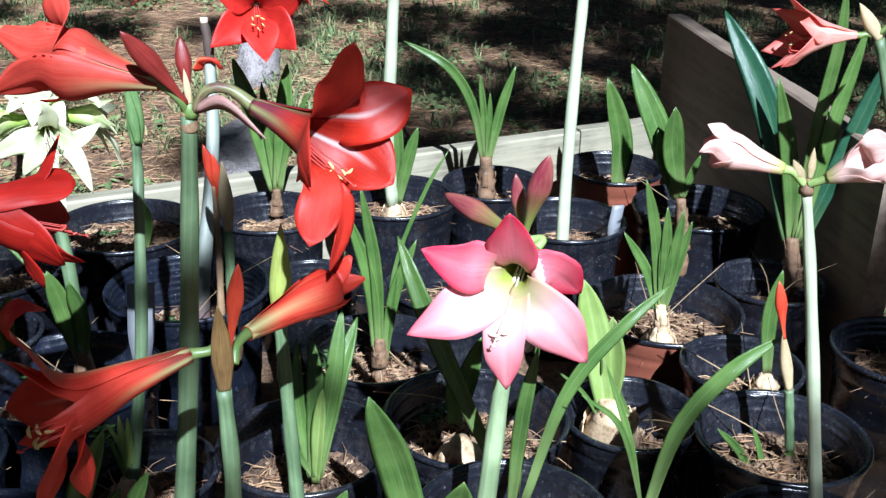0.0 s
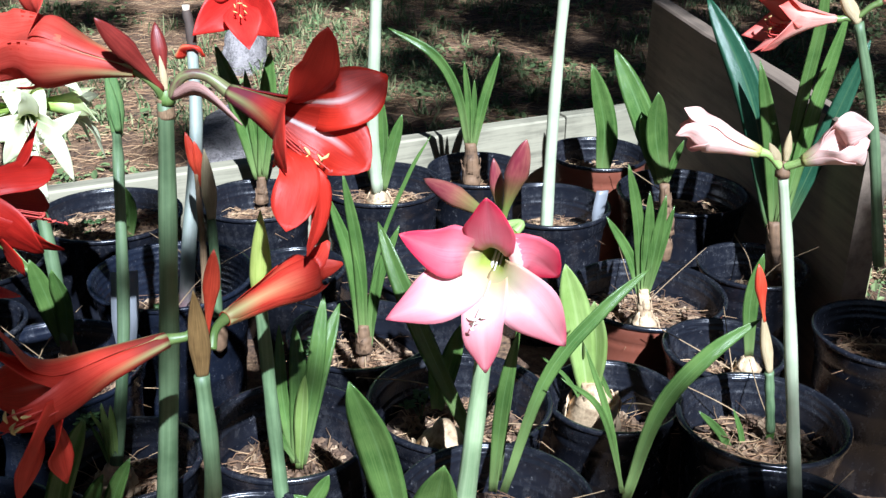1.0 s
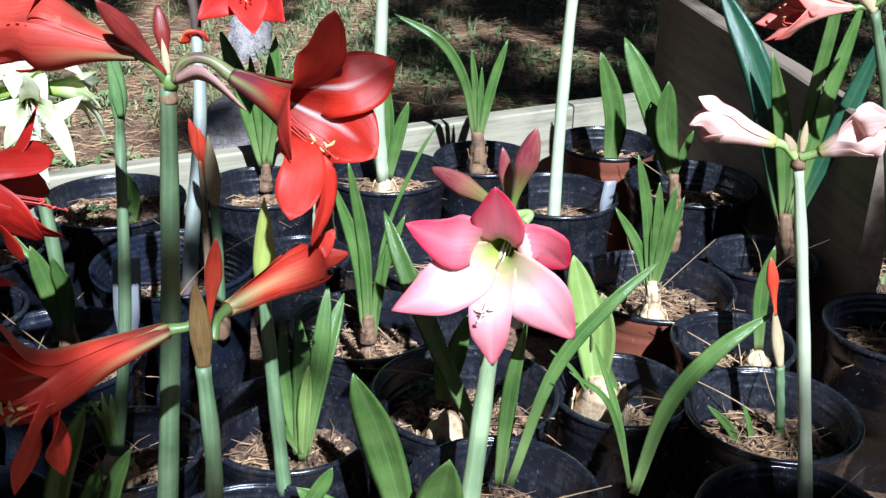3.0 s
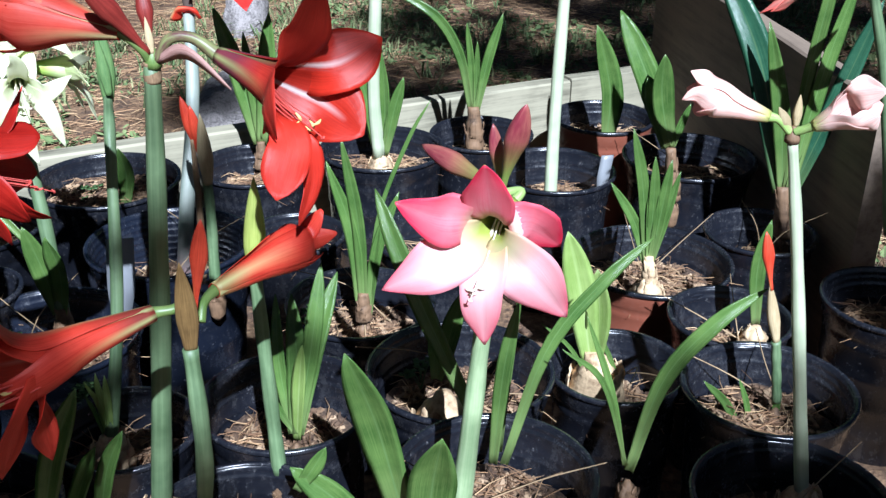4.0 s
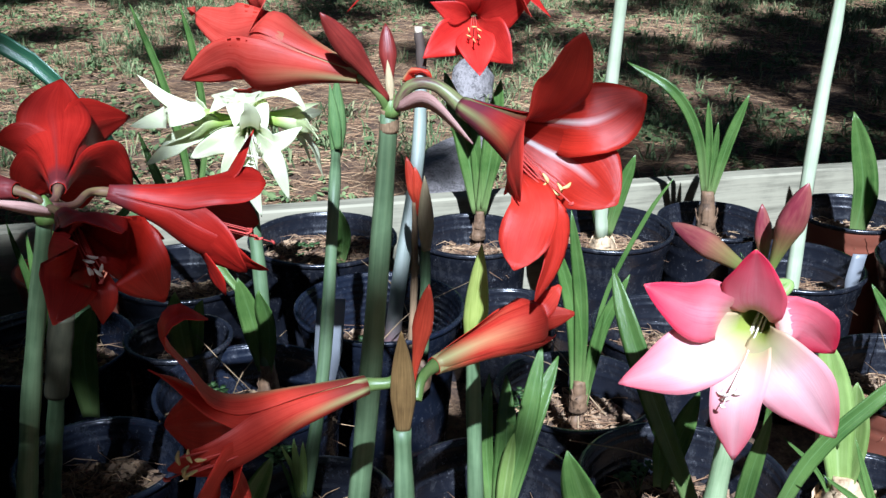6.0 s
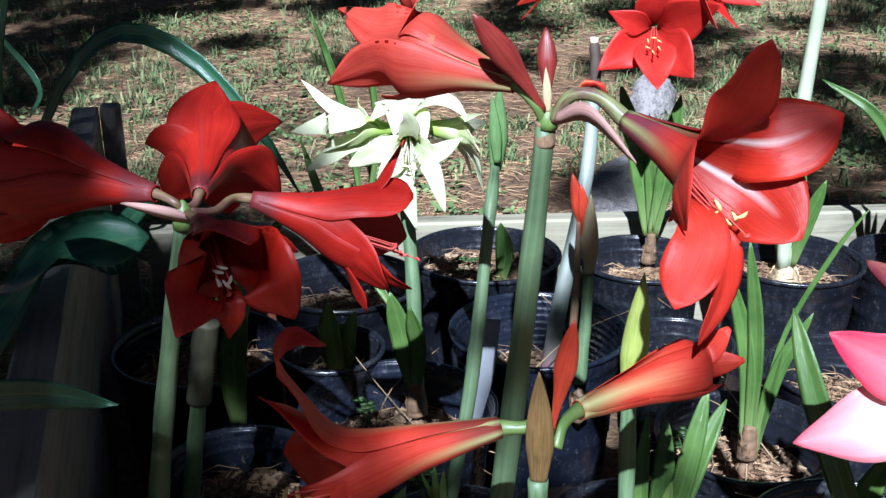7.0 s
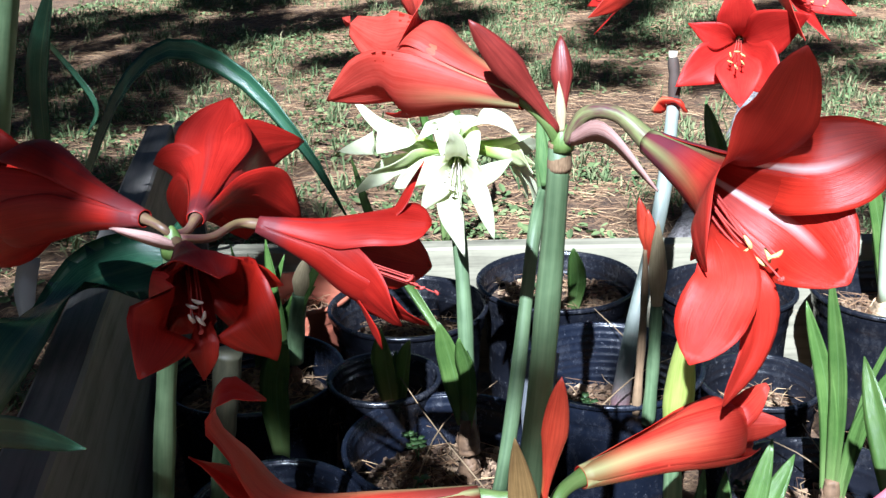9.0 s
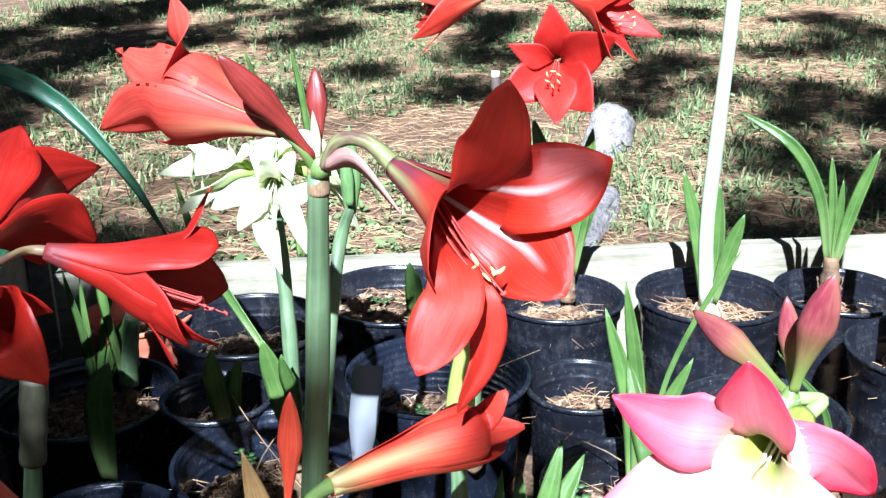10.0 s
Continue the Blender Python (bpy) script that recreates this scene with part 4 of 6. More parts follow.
            part("anther", bm, anther_white if pale or inner_mat == petal_crimson else anther_yellow, body)
        bm = bmesh.new()
        tube(bm, spline([foot + way * 0.02, foot + way * size * 0.5 + droop * size * 0.14, foot + way * size * 0.80 + droop * size * 0.15], 12), 0.0009, 6)
        part("pistil", bm, anther_white if pale else filament_red, body)


def tepal(body, foot, throat, r0, r1, pts, width, face, mats, rng, slot, odd, tip=1.5, cup=0.22, ruff=1.0, peak=0.56):
    """One tepal: wrapped round the trumpet's axis from foot to throat, then free along pts to its tip, its inner side turned to face."""
    axis = (throat - foot)
    way = axis.normalized()
    free = [Vector(p) for p in pts]
    lead = free[0] - throat
    rad = lead - way * lead.dot(way)
    if rad.length < 1e-5:
        rad = way.orthogonal()
    rad.normalize()
    tang = way.cross(rad)
    # in the tube the tepals stand evenly round the axis; further out each turns to its own tip
    mid_r = r0 + (r1 - r0) * 0.38
    turn = lambda a: rad * math.cos(a) + tang * math.sin(a)
    ps = spline([foot + turn(slot) * r0, foot + axis * 0.52 + turn(slot * 0.7) * mid_r, throat + turn(slot * 0.25) * r1, *free], 72)
    lens = [0.0]
    for a, b in zip(ps, ps[1:]):
        lens.append(lens[-1] + (b - a).length)
    n = 24
    line = []
    k = 0
    for i in range(n + 1):
        want = lens[-1] * i / n
        while k < len(lens) - 2 and lens[k + 1] < want:
            k += 1
        line.append(ps[k].lerp(ps[k + 1], min(1.0, (want - lens[k]) / max(1e-9, lens[k + 1] - lens[k]))))
    whole = axis.length
    looks = Vector(face).normalized() if face else way
    ph, ph2, ph3 = rng.uniform(0, 6), rng.uniform(0, 6), rng.uniform(-1, 1)
    rings = []
    for i, p in enumerate(line):
        s = i / n
        tan = (line[min(n, i + 1)] - line[max(0, i - 1)]).normalized()
        f = (p - foot).dot(way) / whole
        flat = min(1.0, max(0.0, (s * lens[-1] / whole - 0.85) / 0.75))
        flat = flat * flat * (3 - 2 * flat)
        k = 0.42 + 0.58 * math.sin(min(1.0, s / peak) * math.pi / 2) ** 1.3 if s < peak else max(0.015, 1 - ((s - peak) / (1 - peak)) ** (tip * 1.35)) ** (1.0 / tip)
        half = width * 0.5 * k
        c = foot + way * (p - foot).dot(way)
        r = max(0.001, (p - c).length)
        lift = 0.0011 * odd * min(1.0, s * 4)
        out = (p - c) / r
        lie = way.cross(out)
        aim = tan.cross(looks)
        if aim.dot(lie) < 0:
            aim = -aim
        side = lie.lerp(aim.normalized(), flat * min(1.0, aim.length * 1.2)).normalized()
        inw = side.cross(tan).normalized()
        if inw.dot(looks * flat - out * (1 - flat)) < 0:
            inw = -inw
        wrap = max(0.64, min(half / r, 1.0))
        ring = []
        for v in VS:
            a = wrap * v
            q_wrap = c + (out * math.cos(a) + lie * math.sin(a)) * (r + lift)
            wave = half * ruff * (0.10 * math.sin(s * 11 + ph + 1.5 * v) + 0.05 * math.sin(s * 23 + ph2 - v)) * abs(v) ** 2
            rib = -0.07 * half * math.exp(-(v / 0.16) ** 2)
            edge = half * 0.05 * math.sin(s * 17 + ph2 + 2 * ph3) * abs(v) ** 3
            q_flat = p + side * (half * v + edge * (1 if v > 0 else -1)) + inw * ((cup * (1 - 1.2 * s * s)) * half * v * v + wave + rib - lift)
            ring.append(q_wrap.lerp(q_flat, flat))
        back = [ring[j] - inw * 0.0008 * (1.0 - 0.5 * abs(VS[j])) for j in range(10, -1, -1)]
        rings.append(ring + back)
    across = [(v + 1) / 2 for v in VS] + [(v + 1) / 2 for v in reversed(VS)] + [0]
    bm = bmesh.new()
    loft(bm, rings, uvs=lambda i, j: (across[j], i / n))
    bm.faces.ensure_lookup_table()
    for k, f in enumerate(bm.faces):
        if k < 22 * n and k % 22 >= 11:
            f.material_index = 1
    part("tepal", bm, mats, body)


def bloom(t, stem, foot, throat, r0, r1, tepals, mats, seed=1, stem_mat=None, girth=0.0042, label="trumpet-shaped flower", stamens=None, stamen_mats=None):
    """A flower on its own short stem. stem: the points of that stem up to the tube's foot; tepals: (free points, width, options)."""
    rng = random.Random(seed)
    foot, throat = Vector(foot), Vector(throat)
    bm = bmesh.new()
    way = (throat - foot).normalized()
    tube(bm, spline([*stem, foot, foot + way * 0.012], 24), lambda u: girth * (0.86 + 0.30 * math.exp(-((u - 0.74) / 0.17) ** 2)) * (1 if u < 0.9 else 1 - (u - 0.9) * 3), 12)
    body = part("flower", bm, stem_mat or pedicel, t, label)
    e1 = way.orthogonal().normalized()
    e2 = way.cross(e1)
    own = [math.atan2((Vector(q[0][0]) - throat).dot(e2), (Vector(q[0][0]) - throat).dot(e1)) for q in tepals]
    order = sorted(range(len(own)), key=lambda i: own[i])
    step = math.tau / len(own)
    first = math.atan2(sum(math.sin(own[i] - step * k) for k, i in enumerate(order)), sum(math.cos(own[i] - step * k) for k, i in enumerate(order)))
    for k, i in enumerate(order):
        pts, width, opt = tepals[i]
        opt = dict(opt)
        lag = (first + step * k - own[i] + math.pi) % math.tau - math.pi
        tepal(body, foot, throat, r0, r1, pts, width, opt.pop("face", None), opt.pop("mats", mats), rng, lag, k % 2 * 2 - 1, **opt)
    if stamens:
        tip, drop_, spread_ = Vector(stamens[0]), stamens[1], stamens[2]
        fil, anth = stamen_mats
        for q in range(7):
            phi = q * math.tau / 6 + 0.4
            e1 = way.orthogonal().normalized()
            e_ = e1 * math.cos(phi) + way.cross(e1) * math.sin(phi)
            o = foot.lerp(throat, 0.5) + e_ * r0 * 0.5
            e = tip + e_ * spread_ * rng.uniform(0.6, 1.1) + way * rng.uniform(-0.010, 0.006)
            if q == 6:
                e = tip + way * 0.012 + Vector((0, 0, -0.004))
            ps = spline([o, o.lerp(e, 0.55) + Vector((0, 0, -drop_)), e], 12)
            bm = bmesh.new()
            tube(bm, ps, lambda u: 0.0007 - 0.0002 * u, 6)
            part("pistil" if q == 6 else "stamen", bm, fil, body)
            bm = bmesh.new()
            d = (e_ * 0.5 + Vector((rng.uniform(-1, 1), rng.uniform(-0.4, 0.4), rng.uniform(-1, 1)))).normalized()
            size = 0.0022 if q == 6 else 0.0040
            tube(bm, spline([e - d * size, e + way * 0.0012, e + d * size], 6), lambda u: 0.0005 + 0.0008 * math.sin(math.pi * u), 6)
            part("stigma" if q == 6 else "anther", bm, fil if q == 6 else anth, body)
    return body


pedicel = leafy("pedicel", (0.085, 0.150, 0.030), (0.17, 0.23, 0.07), None, 0.42, 0.12, 14)
pedicel_purple = leafy("pedicel_purple", (0.11, 0.045, 0.045), (0.20, 0.15, 0.06), None, 0.42, 0.12, 10)
pedicel_pale = leafy("pedicel_pale", (0.26, 0.40, 0.10), (0.42, 0.54, 0.20), None, 0.45, 0.2, 30)
pedicel_striped = leafy("pedicel_striped", (0.10, 0.030, 0.040), (0.24, 0.30, 0.10), None, 0.42, 0.12, 9)

p = plant((-0.291, 1.720, 0.190), "amaryllis with short upright leaves in a black pot")
neck(p, [(-0.291, 1.720, 0.190), (-0.289, 1.720, 0.241)], 0.0105)
leaf(p, [(-0.293, 1.720, 0.237), (-0.319, 1.720, 0.364), (-0.357, 1.720, 0.486)], 0.0346)
leaf(p, [(-0.287, 1.720, 0.237), (-0.270, 1.720, 0.366), (-0.259, 1.720, 0.477)], 0.0345)
leaf(p, [(-0.291, 1.720, 0.246), (-0.299, 1.720, 0.354), (-0.307, 1.720, 0.442)], 0.0204)
leaf(p, [(-0.284, 1.720, 0.246), (-0.258, 1.720, 0.345), (-0.221, 1.720, 0.430)], 0.0143)

p = plant((-0.079, 1.779, 0.190), "amaryllis with a tall pale bare stalk and upright leaves", bulb=0.03)
leaf(p, [(-0.083, 1.779, 0.199), (-0.102, 1.779, 0.305), (-0.131, 1.779, 0.412)], 0.0229)
leaf(p, [(-0.074, 1.779, 0.200), (-0.069, 1.779, 0.301), (-0.074, 1.779, 0.396)], 0.0227)
leaf(p, [(-0.071, 1.779, 0.201), (-0.053, 1.779, 0.284), (-0.034, 1.779, 0.351)], 0.0245)
leaf(p, [(-0.087, 1.779, 0.198), (-0.098, 1.779, 0.259), (-0.111, 1.779, 0.304)], 0.0142)
scape(p, [(-0.081, 1.779, 0.195), (-0.089, 1.779, 0.326), (-0.082, 1.779, 0.504), (-0.075, 1.779, 0.669), (-0.073, 1.779, 0.769)], 0.0126, 0.0103, mat=pale_stalk)

p = plant((0.094, 1.855, 0.190), "amaryllis with a brown scaly neck and arching leaves")
neck(p, [(0.094, 1.855, 0.190), (0.091, 1.855, 0.274)], 0.0155)
leaf(p, [(0.086, 1.855, 0.266), (0.064, 1.855, 0.371), (0.017, 1.855, 0.446), (-0.068, 1.855, 0.493)], 0.0200)
leaf(p, [(0.089, 1.855, 0.267), (0.084, 1.855, 0.361), (0.075, 1.855, 0.434)], 0.0150)
leaf(p, [(0.093, 1.855, 0.267), (0.095, 1.855, 0.339), (0.095, 1.855, 0.400)], 0.0118)
leaf(p, [(0.097, 1.855, 0.267), (0.115, 1.855, 0.362), (0.141, 1.855, 0.453)], 0.0203)

p = plant((0.233, 1.600, 0.190), "amaryllis with one tall pale stalk and no leaves")
scape(p, [(0.233, 1.600, 0.193), (0.233, 1.600, 0.343), (0.236, 1.600, 0.506), (0.240, 1.600, 0.605), (0.241, 1.600, 0.674)], 0.0117, 0.0087, mat=pale_stalk)

p = plant((0.353, 1.933, 0.190), "amaryllis with one broad dark folded leaf")
leaf(p, [(0.353, 1.933, 0.190), (0.352, 1.933, 0.291), (0.318, 1.933, 0.417)], 0.0468, fold=0.6)

p = plant((0.446, 1.643, 0.190), "amaryllis with broad oval leaves on a scaly neck")
neck(p, [(0.446, 1.643, 0.190), (0.433, 1.643, 0.283)], 0.0119)
leaf(p, [(0.428, 1.643, 0.285), (0.386, 1.665, 0.397), (0.335, 1.693, 0.502)], 0.0441)
leaf(p, [(0.430, 1.643, 0.285), (0.407, 1.630, 0.379), (0.403, 1.613, 0.452)], 0.0397)
leaf(p, [(0.436, 1.643, 0.285), (0.445, 1.643, 0.324), (0.458, 1.643, 0.362)], 0.0144)
leaf(p, [(0.428, 1.643, 0.285), (0.401, 1.643, 0.345), (0.383, 1.643, 0.404)], 0.0249)

p = plant((0.368, 1.306, 0.190), "amaryllis bulb with a fan of narrow leaves", bulb=0.032)
neck(p, [(0.369, 1.306, 0.198), (0.364, 1.306, 0.244)], 0.0099, bulb_pale)
leaf(p, [(0.361, 1.306, 0.234), (0.346, 1.306, 0.349), (0.326, 1.306, 0.434)], 0.0182)
leaf(p, [(0.364, 1.306, 0.234), (0.363, 1.306, 0.324), (0.359, 1.306, 0.395)], 0.0159)
leaf(p, [(0.367, 1.306, 0.235), (0.375, 1.306, 0.315), (0.382, 1.306, 0.391)], 0.0176)
leaf(p, [(0.359, 1.306, 0.234), (0.339, 1.306, 0.296), (0.302, 1.306, 0.355)], 0.0153)
leaf(p, [(0.369, 1.306, 0.235), (0.382, 1.306, 0.307), (0.395, 1.306, 0.375)], 0.0128)
leaf(p, [(0.364, 1.306, 0.234), (0.361, 1.306, 0.297), (0.356, 1.306, 0.341)], 0.0145)

p = plant((0.279, 1.072, 0.190), "large pale amaryllis bulb with two broad blunt leaves", bulb=0.042)
neck(p, [(0.277, 1.072, 0.192), (0.273, 1.072, 0.225)], 0.0143, bulb_pale)
leaf(p, [(0.270, 1.072, 0.213), (0.252, 1.072, 0.308), (0.232, 1.072, 0.387)], 0.0386, mat=leaf_pale)
leaf(p, [(0.276, 1.072, 0.213), (0.276, 1.072, 0.278), (0.270, 1.072, 0.339)], 0.0319, mat=leaf_pale)
leaf(p, [(0.325, 1.072, 0.070), (0.301, 1.072, 0.198), (0.259, 1.072, 0.284)], 0.0064)
leaf(p, [(0.289, 1.072, 0.147), (0.248, 1.072, 0.224), (0.207, 1.072, 0.262)], 0.0057)

p = plant((0.500, 1.200, 0.190), "amaryllis bulb with a single short leaf", bulb=0.025)
leaf(p, [(0.498, 1.200, 0.201), (0.490, 1.200, 0.286), (0.498, 1.200, 0.354)], 0.0210)

p = plant((0.605, 1.510, 0.190), "tall leafy amaryllis beside the dark side board")
neck(p, [(0.605, 1.510, 0.190), (0.592, 1.510, 0.274)], 0.0138)
leaf(p, [(0.592, 1.510, 0.267), (0.572, 1.510, 0.388), (0.534, 1.510, 0.534)], 0.0281)
leaf(p, [(0.590, 1.510, 0.265), (0.538, 1.554, 0.465), (0.463, 1.610, 0.610)], 0.0460, mat=leaf_blue)
leaf(p, [(0.596, 1.510, 0.265), (0.601, 1.510, 0.435), (0.614, 1.510, 0.588), (0.612, 1.510, 0.673)], 0.0200)
leaf(p, [(0.601, 1.510, 0.265), (0.623, 1.510, 0.454), (0.653, 1.510, 0.618)], 0.0258)
leaf(p, [(0.604, 1.510, 0.255), (0.653, 1.510, 0.428), (0.691, 1.510, 0.569)], 0.0295, mat=leaf_blue)
leaf(p, [(0.599, 1.510, 0.265), (0.601, 1.510, 0.333), (0.600, 1.510, 0.398)], 0.0124)

p = plant((0.491, 1.028, 0.190), "amaryllis with a thin stalk and a small red bud")
scape(p, [(0.491, 1.028, 0.194), (0.478, 1.028, 0.277)], 0.0062, 0.0063)
bud(p, (0.478, 1.028, 0.277), (0.460, 1.028, 0.355), 0.0073, spathe_tan)
bud(p, (0.463, 1.028, 0.344), (0.447, 1.028, 0.417), 0.0072, bud_red)
leaf(p, [(0.456, 1.028, 0.138), (0.433, 1.028, 0.186), (0.402, 1.028, 0.218)], 0.0117)
leaf(p, [(0.465, 1.028, 0.147), (0.456, 1.028, 0.188), (0.443, 1.028, 0.223)], 0.0075)
leaf(p, [(0.489, 1.028, 0.149), (0.491, 1.028, 0.190), (0.489, 1.028, 0.226)], 0.0096)

p = plant((-0.029, 1.188, 0.190), "amaryllis with dark narrow upright leaves")
neck(p, [(-0.029, 1.188, 0.190), (-0.029, 1.188, 0.230)], 0.0102)
leaf(p, [(-0.032, 1.188, 0.194), (-0.041, 1.188, 0.315), (-0.072, 1.188, 0.419)], 0.0196)
leaf(p, [(-0.029, 1.188, 0.195), (-0.033, 1.188, 0.332), (-0.052, 1.188, 0.452)], 0.0180)
leaf(p, [(-0.024, 1.188, 0.195), (-0.008, 1.188, 0.300), (0.021, 1.188, 0.380)], 0.0166)
leaf(p, [(-0.023, 1.188, 0.204), (-0.007, 1.188, 0.341), (0.033, 1.188, 0.451), (0.061, 1.188, 0.504)], 0.0058)
leaf(p, [(-0.021, 1.188, 0.195), (-0.015, 1.188, 0.265), (-0.005, 1.188, 0.341)], 0.0138)

p = plant((0.300, 0.800, 0.185), "seedling amaryllis with thin grassy leaves")
leaf(p, [(0.289, 0.830, 0.240), (0.268, 0.830, 0.332), (0.239, 0.830, 0.413)], 0.0075)
leaf(p, [(0.291, 0.832, 0.238), (0.258, 0.810, 0.351), (0.216, 0.800, 0.393)], 0.0065)

p = plant((0.095, 0.973, 0.190), "amaryllis bulb with two short leaves", bulb=0.042)
leaf(p, [(0.087, 0.973, 0.240), (0.100, 0.973, 0.295), (0.115, 0.973, 0.356)], 0.0246)
leaf(p, [(0.084, 0.973, 0.240), (0.083, 0.973, 0.286), (0.083, 0.973, 0.323)], 0.0143)

p = plant((-0.342, 1.375, 0.150), "amaryllis with red flowers on a tall stalk and a cut stick")
scape(p, [(-0.337, 1.375, 0.137), (-0.334, 1.395, 0.220), (-0.330, 1.480, 0.400), (-0.347, 1.554, 0.514)], 0.0133, 0.0092, mat=dull_stalk)
stick(p, (-0.347, 1.554, 0.514), (-0.355, 1.565, 0.575))
flower(p, (-0.295, 1.626, 0.629), (-0.285, 1.626, 0.596), [(-0.281, 1.571, 0.679), (-0.173, 1.548, 0.639), (-0.200, 1.526, 0.548), (-0.249, 1.515, 0.526), (-0.334, 1.537, 0.538), (-0.337, 1.560, 0.622)], 0.055, (petal_scarlet, red_back), seed=1, wide=1.7)
flower(p, (-0.317, 1.582, 0.679), (-0.363, 1.582, 0.689), [(-0.492, 1.530, 0.757), (-0.467, 1.485, 0.702), (-0.444, 1.481, 0.640), (-0.466, 1.555, 0.602), (-0.503, 1.610, 0.628), (-0.498, 1.608, 0.700)], 0.05, (petal_scarlet, red_back), seed=2)
flower(p, (-0.317, 1.615, 0.676), (-0.269, 1.615, 0.681), [(-0.134, 1.582, 0.749), (-0.136, 1.621, 0.701), (-0.141, 1.643, 0.632), (-0.152, 1.571, 0.608), (-0.172, 1.515, 0.621), (-0.169, 1.531, 0.697)], 0.05, (petal_scarlet, red_back), seed=3)

p = plant((-0.255, 1.264, 0.190), "amaryllis with a thin stalk and a small opening red bud")
scape(p, [(-0.255, 1.264, 0.195), (-0.252, 1.264, 0.286), (-0.252, 1.264, 0.362)], 0.0083, 0.0067)
bud(p, (-0.249, 1.256, 0.352), (-0.250, 1.252, 0.455), 0.0102, spathe_tan)
bud(p, (-0.255, 1.264, 0.374), (-0.278, 1.264, 0.474), 0.0088, bud_red)
bud(p, (-0.254, 1.264, 0.374), (-0.266, 1.262, 0.462), 0.0078, bud_red)
scape(p, [(-0.271, 1.264, 0.203), (-0.267, 1.264, 0.312), (-0.267, 1.264, 0.414)], 0.0058, 0.0035, mat=dry_stalk)

p = plant((-0.274, 0.884, 0.190), "amaryllis with a tall stalk and a closed green bud", bulb=0.03)
scape(p, [(-0.271, 0.884, 0.196), (-0.260, 0.927, 0.344), (-0.265, 0.982, 0.511), (-0.286, 1.044, 0.543)], 0.0078, 0.0054)
bud(p, (-0.286, 1.044, 0.538), (-0.283, 1.044, 0.624), 0.0097, spathe_green)
bud(p, (-0.280, 1.034, 0.549), (-0.287, 1.034, 0.618), 0.0060, spathe_green)
leaf(p, [(-0.276, 0.884, 0.201), (-0.277, 0.884, 0.244), (-0.291, 0.884, 0.273)], 0.0083, mat=leaf_pale)
leaf(p, [(-0.273, 0.884, 0.201), (-0.274, 0.884, 0.244), (-0.277, 0.884, 0.285)], 0.0101, mat=leaf_pale)
leaf(p, [(-0.270, 0.884, 0.202), (-0.268, 0.884, 0.245), (-0.267, 0.884, 0.283)], 0.0089, mat=leaf_pale)
leaf(p, [(-0.277, 0.884, 0.201), (-0.284, 0.884, 0.235), (-0.292, 0.884, 0.255)], 0.0059)

p = plant((-0.481, 1.536, 0.190), "amaryllis with one short pale leaf")
leaf(p, [(-0.481, 1.536, 0.190), (-0.474, 1.536, 0.243), (-0.483, 1.536, 0.290)], 0.0313)

p = plant((-0.413, 1.111, 0.190), "amaryllis with greenish-white spidery flowers")
neck(p, [(-0.413, 1.111, 0.190), (-0.414, 1.111, 0.232)], 0.0115)
scape(p, [(-0.413, 1.111, 0.194), (-0.422, 1.124, 0.321), (-0.437, 1.142, 0.411), (-0.457, 1.161, 0.502)], 0.0095, 0.0078)
knob(p, (-0.451, 1.150, 0.508), 0.010)
bloom(p, [(-0.442, 1.150, 0.525), (-0.436, 1.140, 0.532)], (-0.430, 1.130, 0.538), (-0.406, 1.085, 0.537), 0.006, 0.014, [
    ([(-0.403, 1.065, 0.504), (-0.392, 1.075, 0.445)], 0.026, dict(tip=1.1)),
    ([(-0.370, 1.070, 0.519), (-0.359, 1.080, 0.468)], 0.022, dict(tip=1.1)),
    ([(-0.413, 1.060, 0.522), (-0.430, 1.055, 0.496)], 0.029, dict(tip=1.15)),
    ([(-0.372, 1.080, 0.534), (-0.344, 1.090, 0.552)], 0.028, dict(tip=1.1)),
    ([(-0.436, 1.070, 0.531), (-0.479, 1.075, 0.507)], 0.029, dict(tip=1.2)),
    ([(-0.397, 1.070, 0.571), (-0.399, 1.060, 0.585)], 0.026, dict(tip=1.2))],
    (petal_pale, pale_back), seed=4, stem_mat=pedicel_pale, label="greenish-white spidery flower",
    stamens=((-0.387, 1.050, 0.534), 0.004, 0.010), stamen_mats=(anther_white, anther_white))
bloom(p, [(-0.443, 1.150, 0.529), (-0.452, 1.148, 0.535)], (-0.458, 1.145, 0.536), (-0.481, 1.130, 0.537), 0.006, 0.013, [
    ([(-0.520, 1.110, 0.545), (-0.573, 1.105, 0.530)], 0.029, dict(tip=1.1, face=(-0.1, -0.8, 0.5))),
    ([(-0.528, 1.130, 0.557), (-0.577, 1.140, 0.584)], 0.016, dict(tip=1.05, face=(0.0, -0.9, 0.3))),
    ([(-0.517, 1.120, 0.512), (-0.570, 1.125, 0.476)], 0.027, dict(tip=1.1, face=(-0.1, -0.8, 0.5))),
    ([(-0.485, 1.100, 0.524), (-0.516, 1.080, 0.516)], 0.024, dict(tip=1.15)),
    ([(-0.536, 1.170, 0.534), (-0.596, 1.200, 0.514)], 0.026, dict(tip=1.1)),
    ([(-0.507, 1.150, 0.554), (-0.513, 1.160, 0.565)], 0.022, dict(tip=1.1))],
    (petal_pale, pale_back), seed=5, stem_mat=pedicel_pale, label="greenish-white spidery flower")
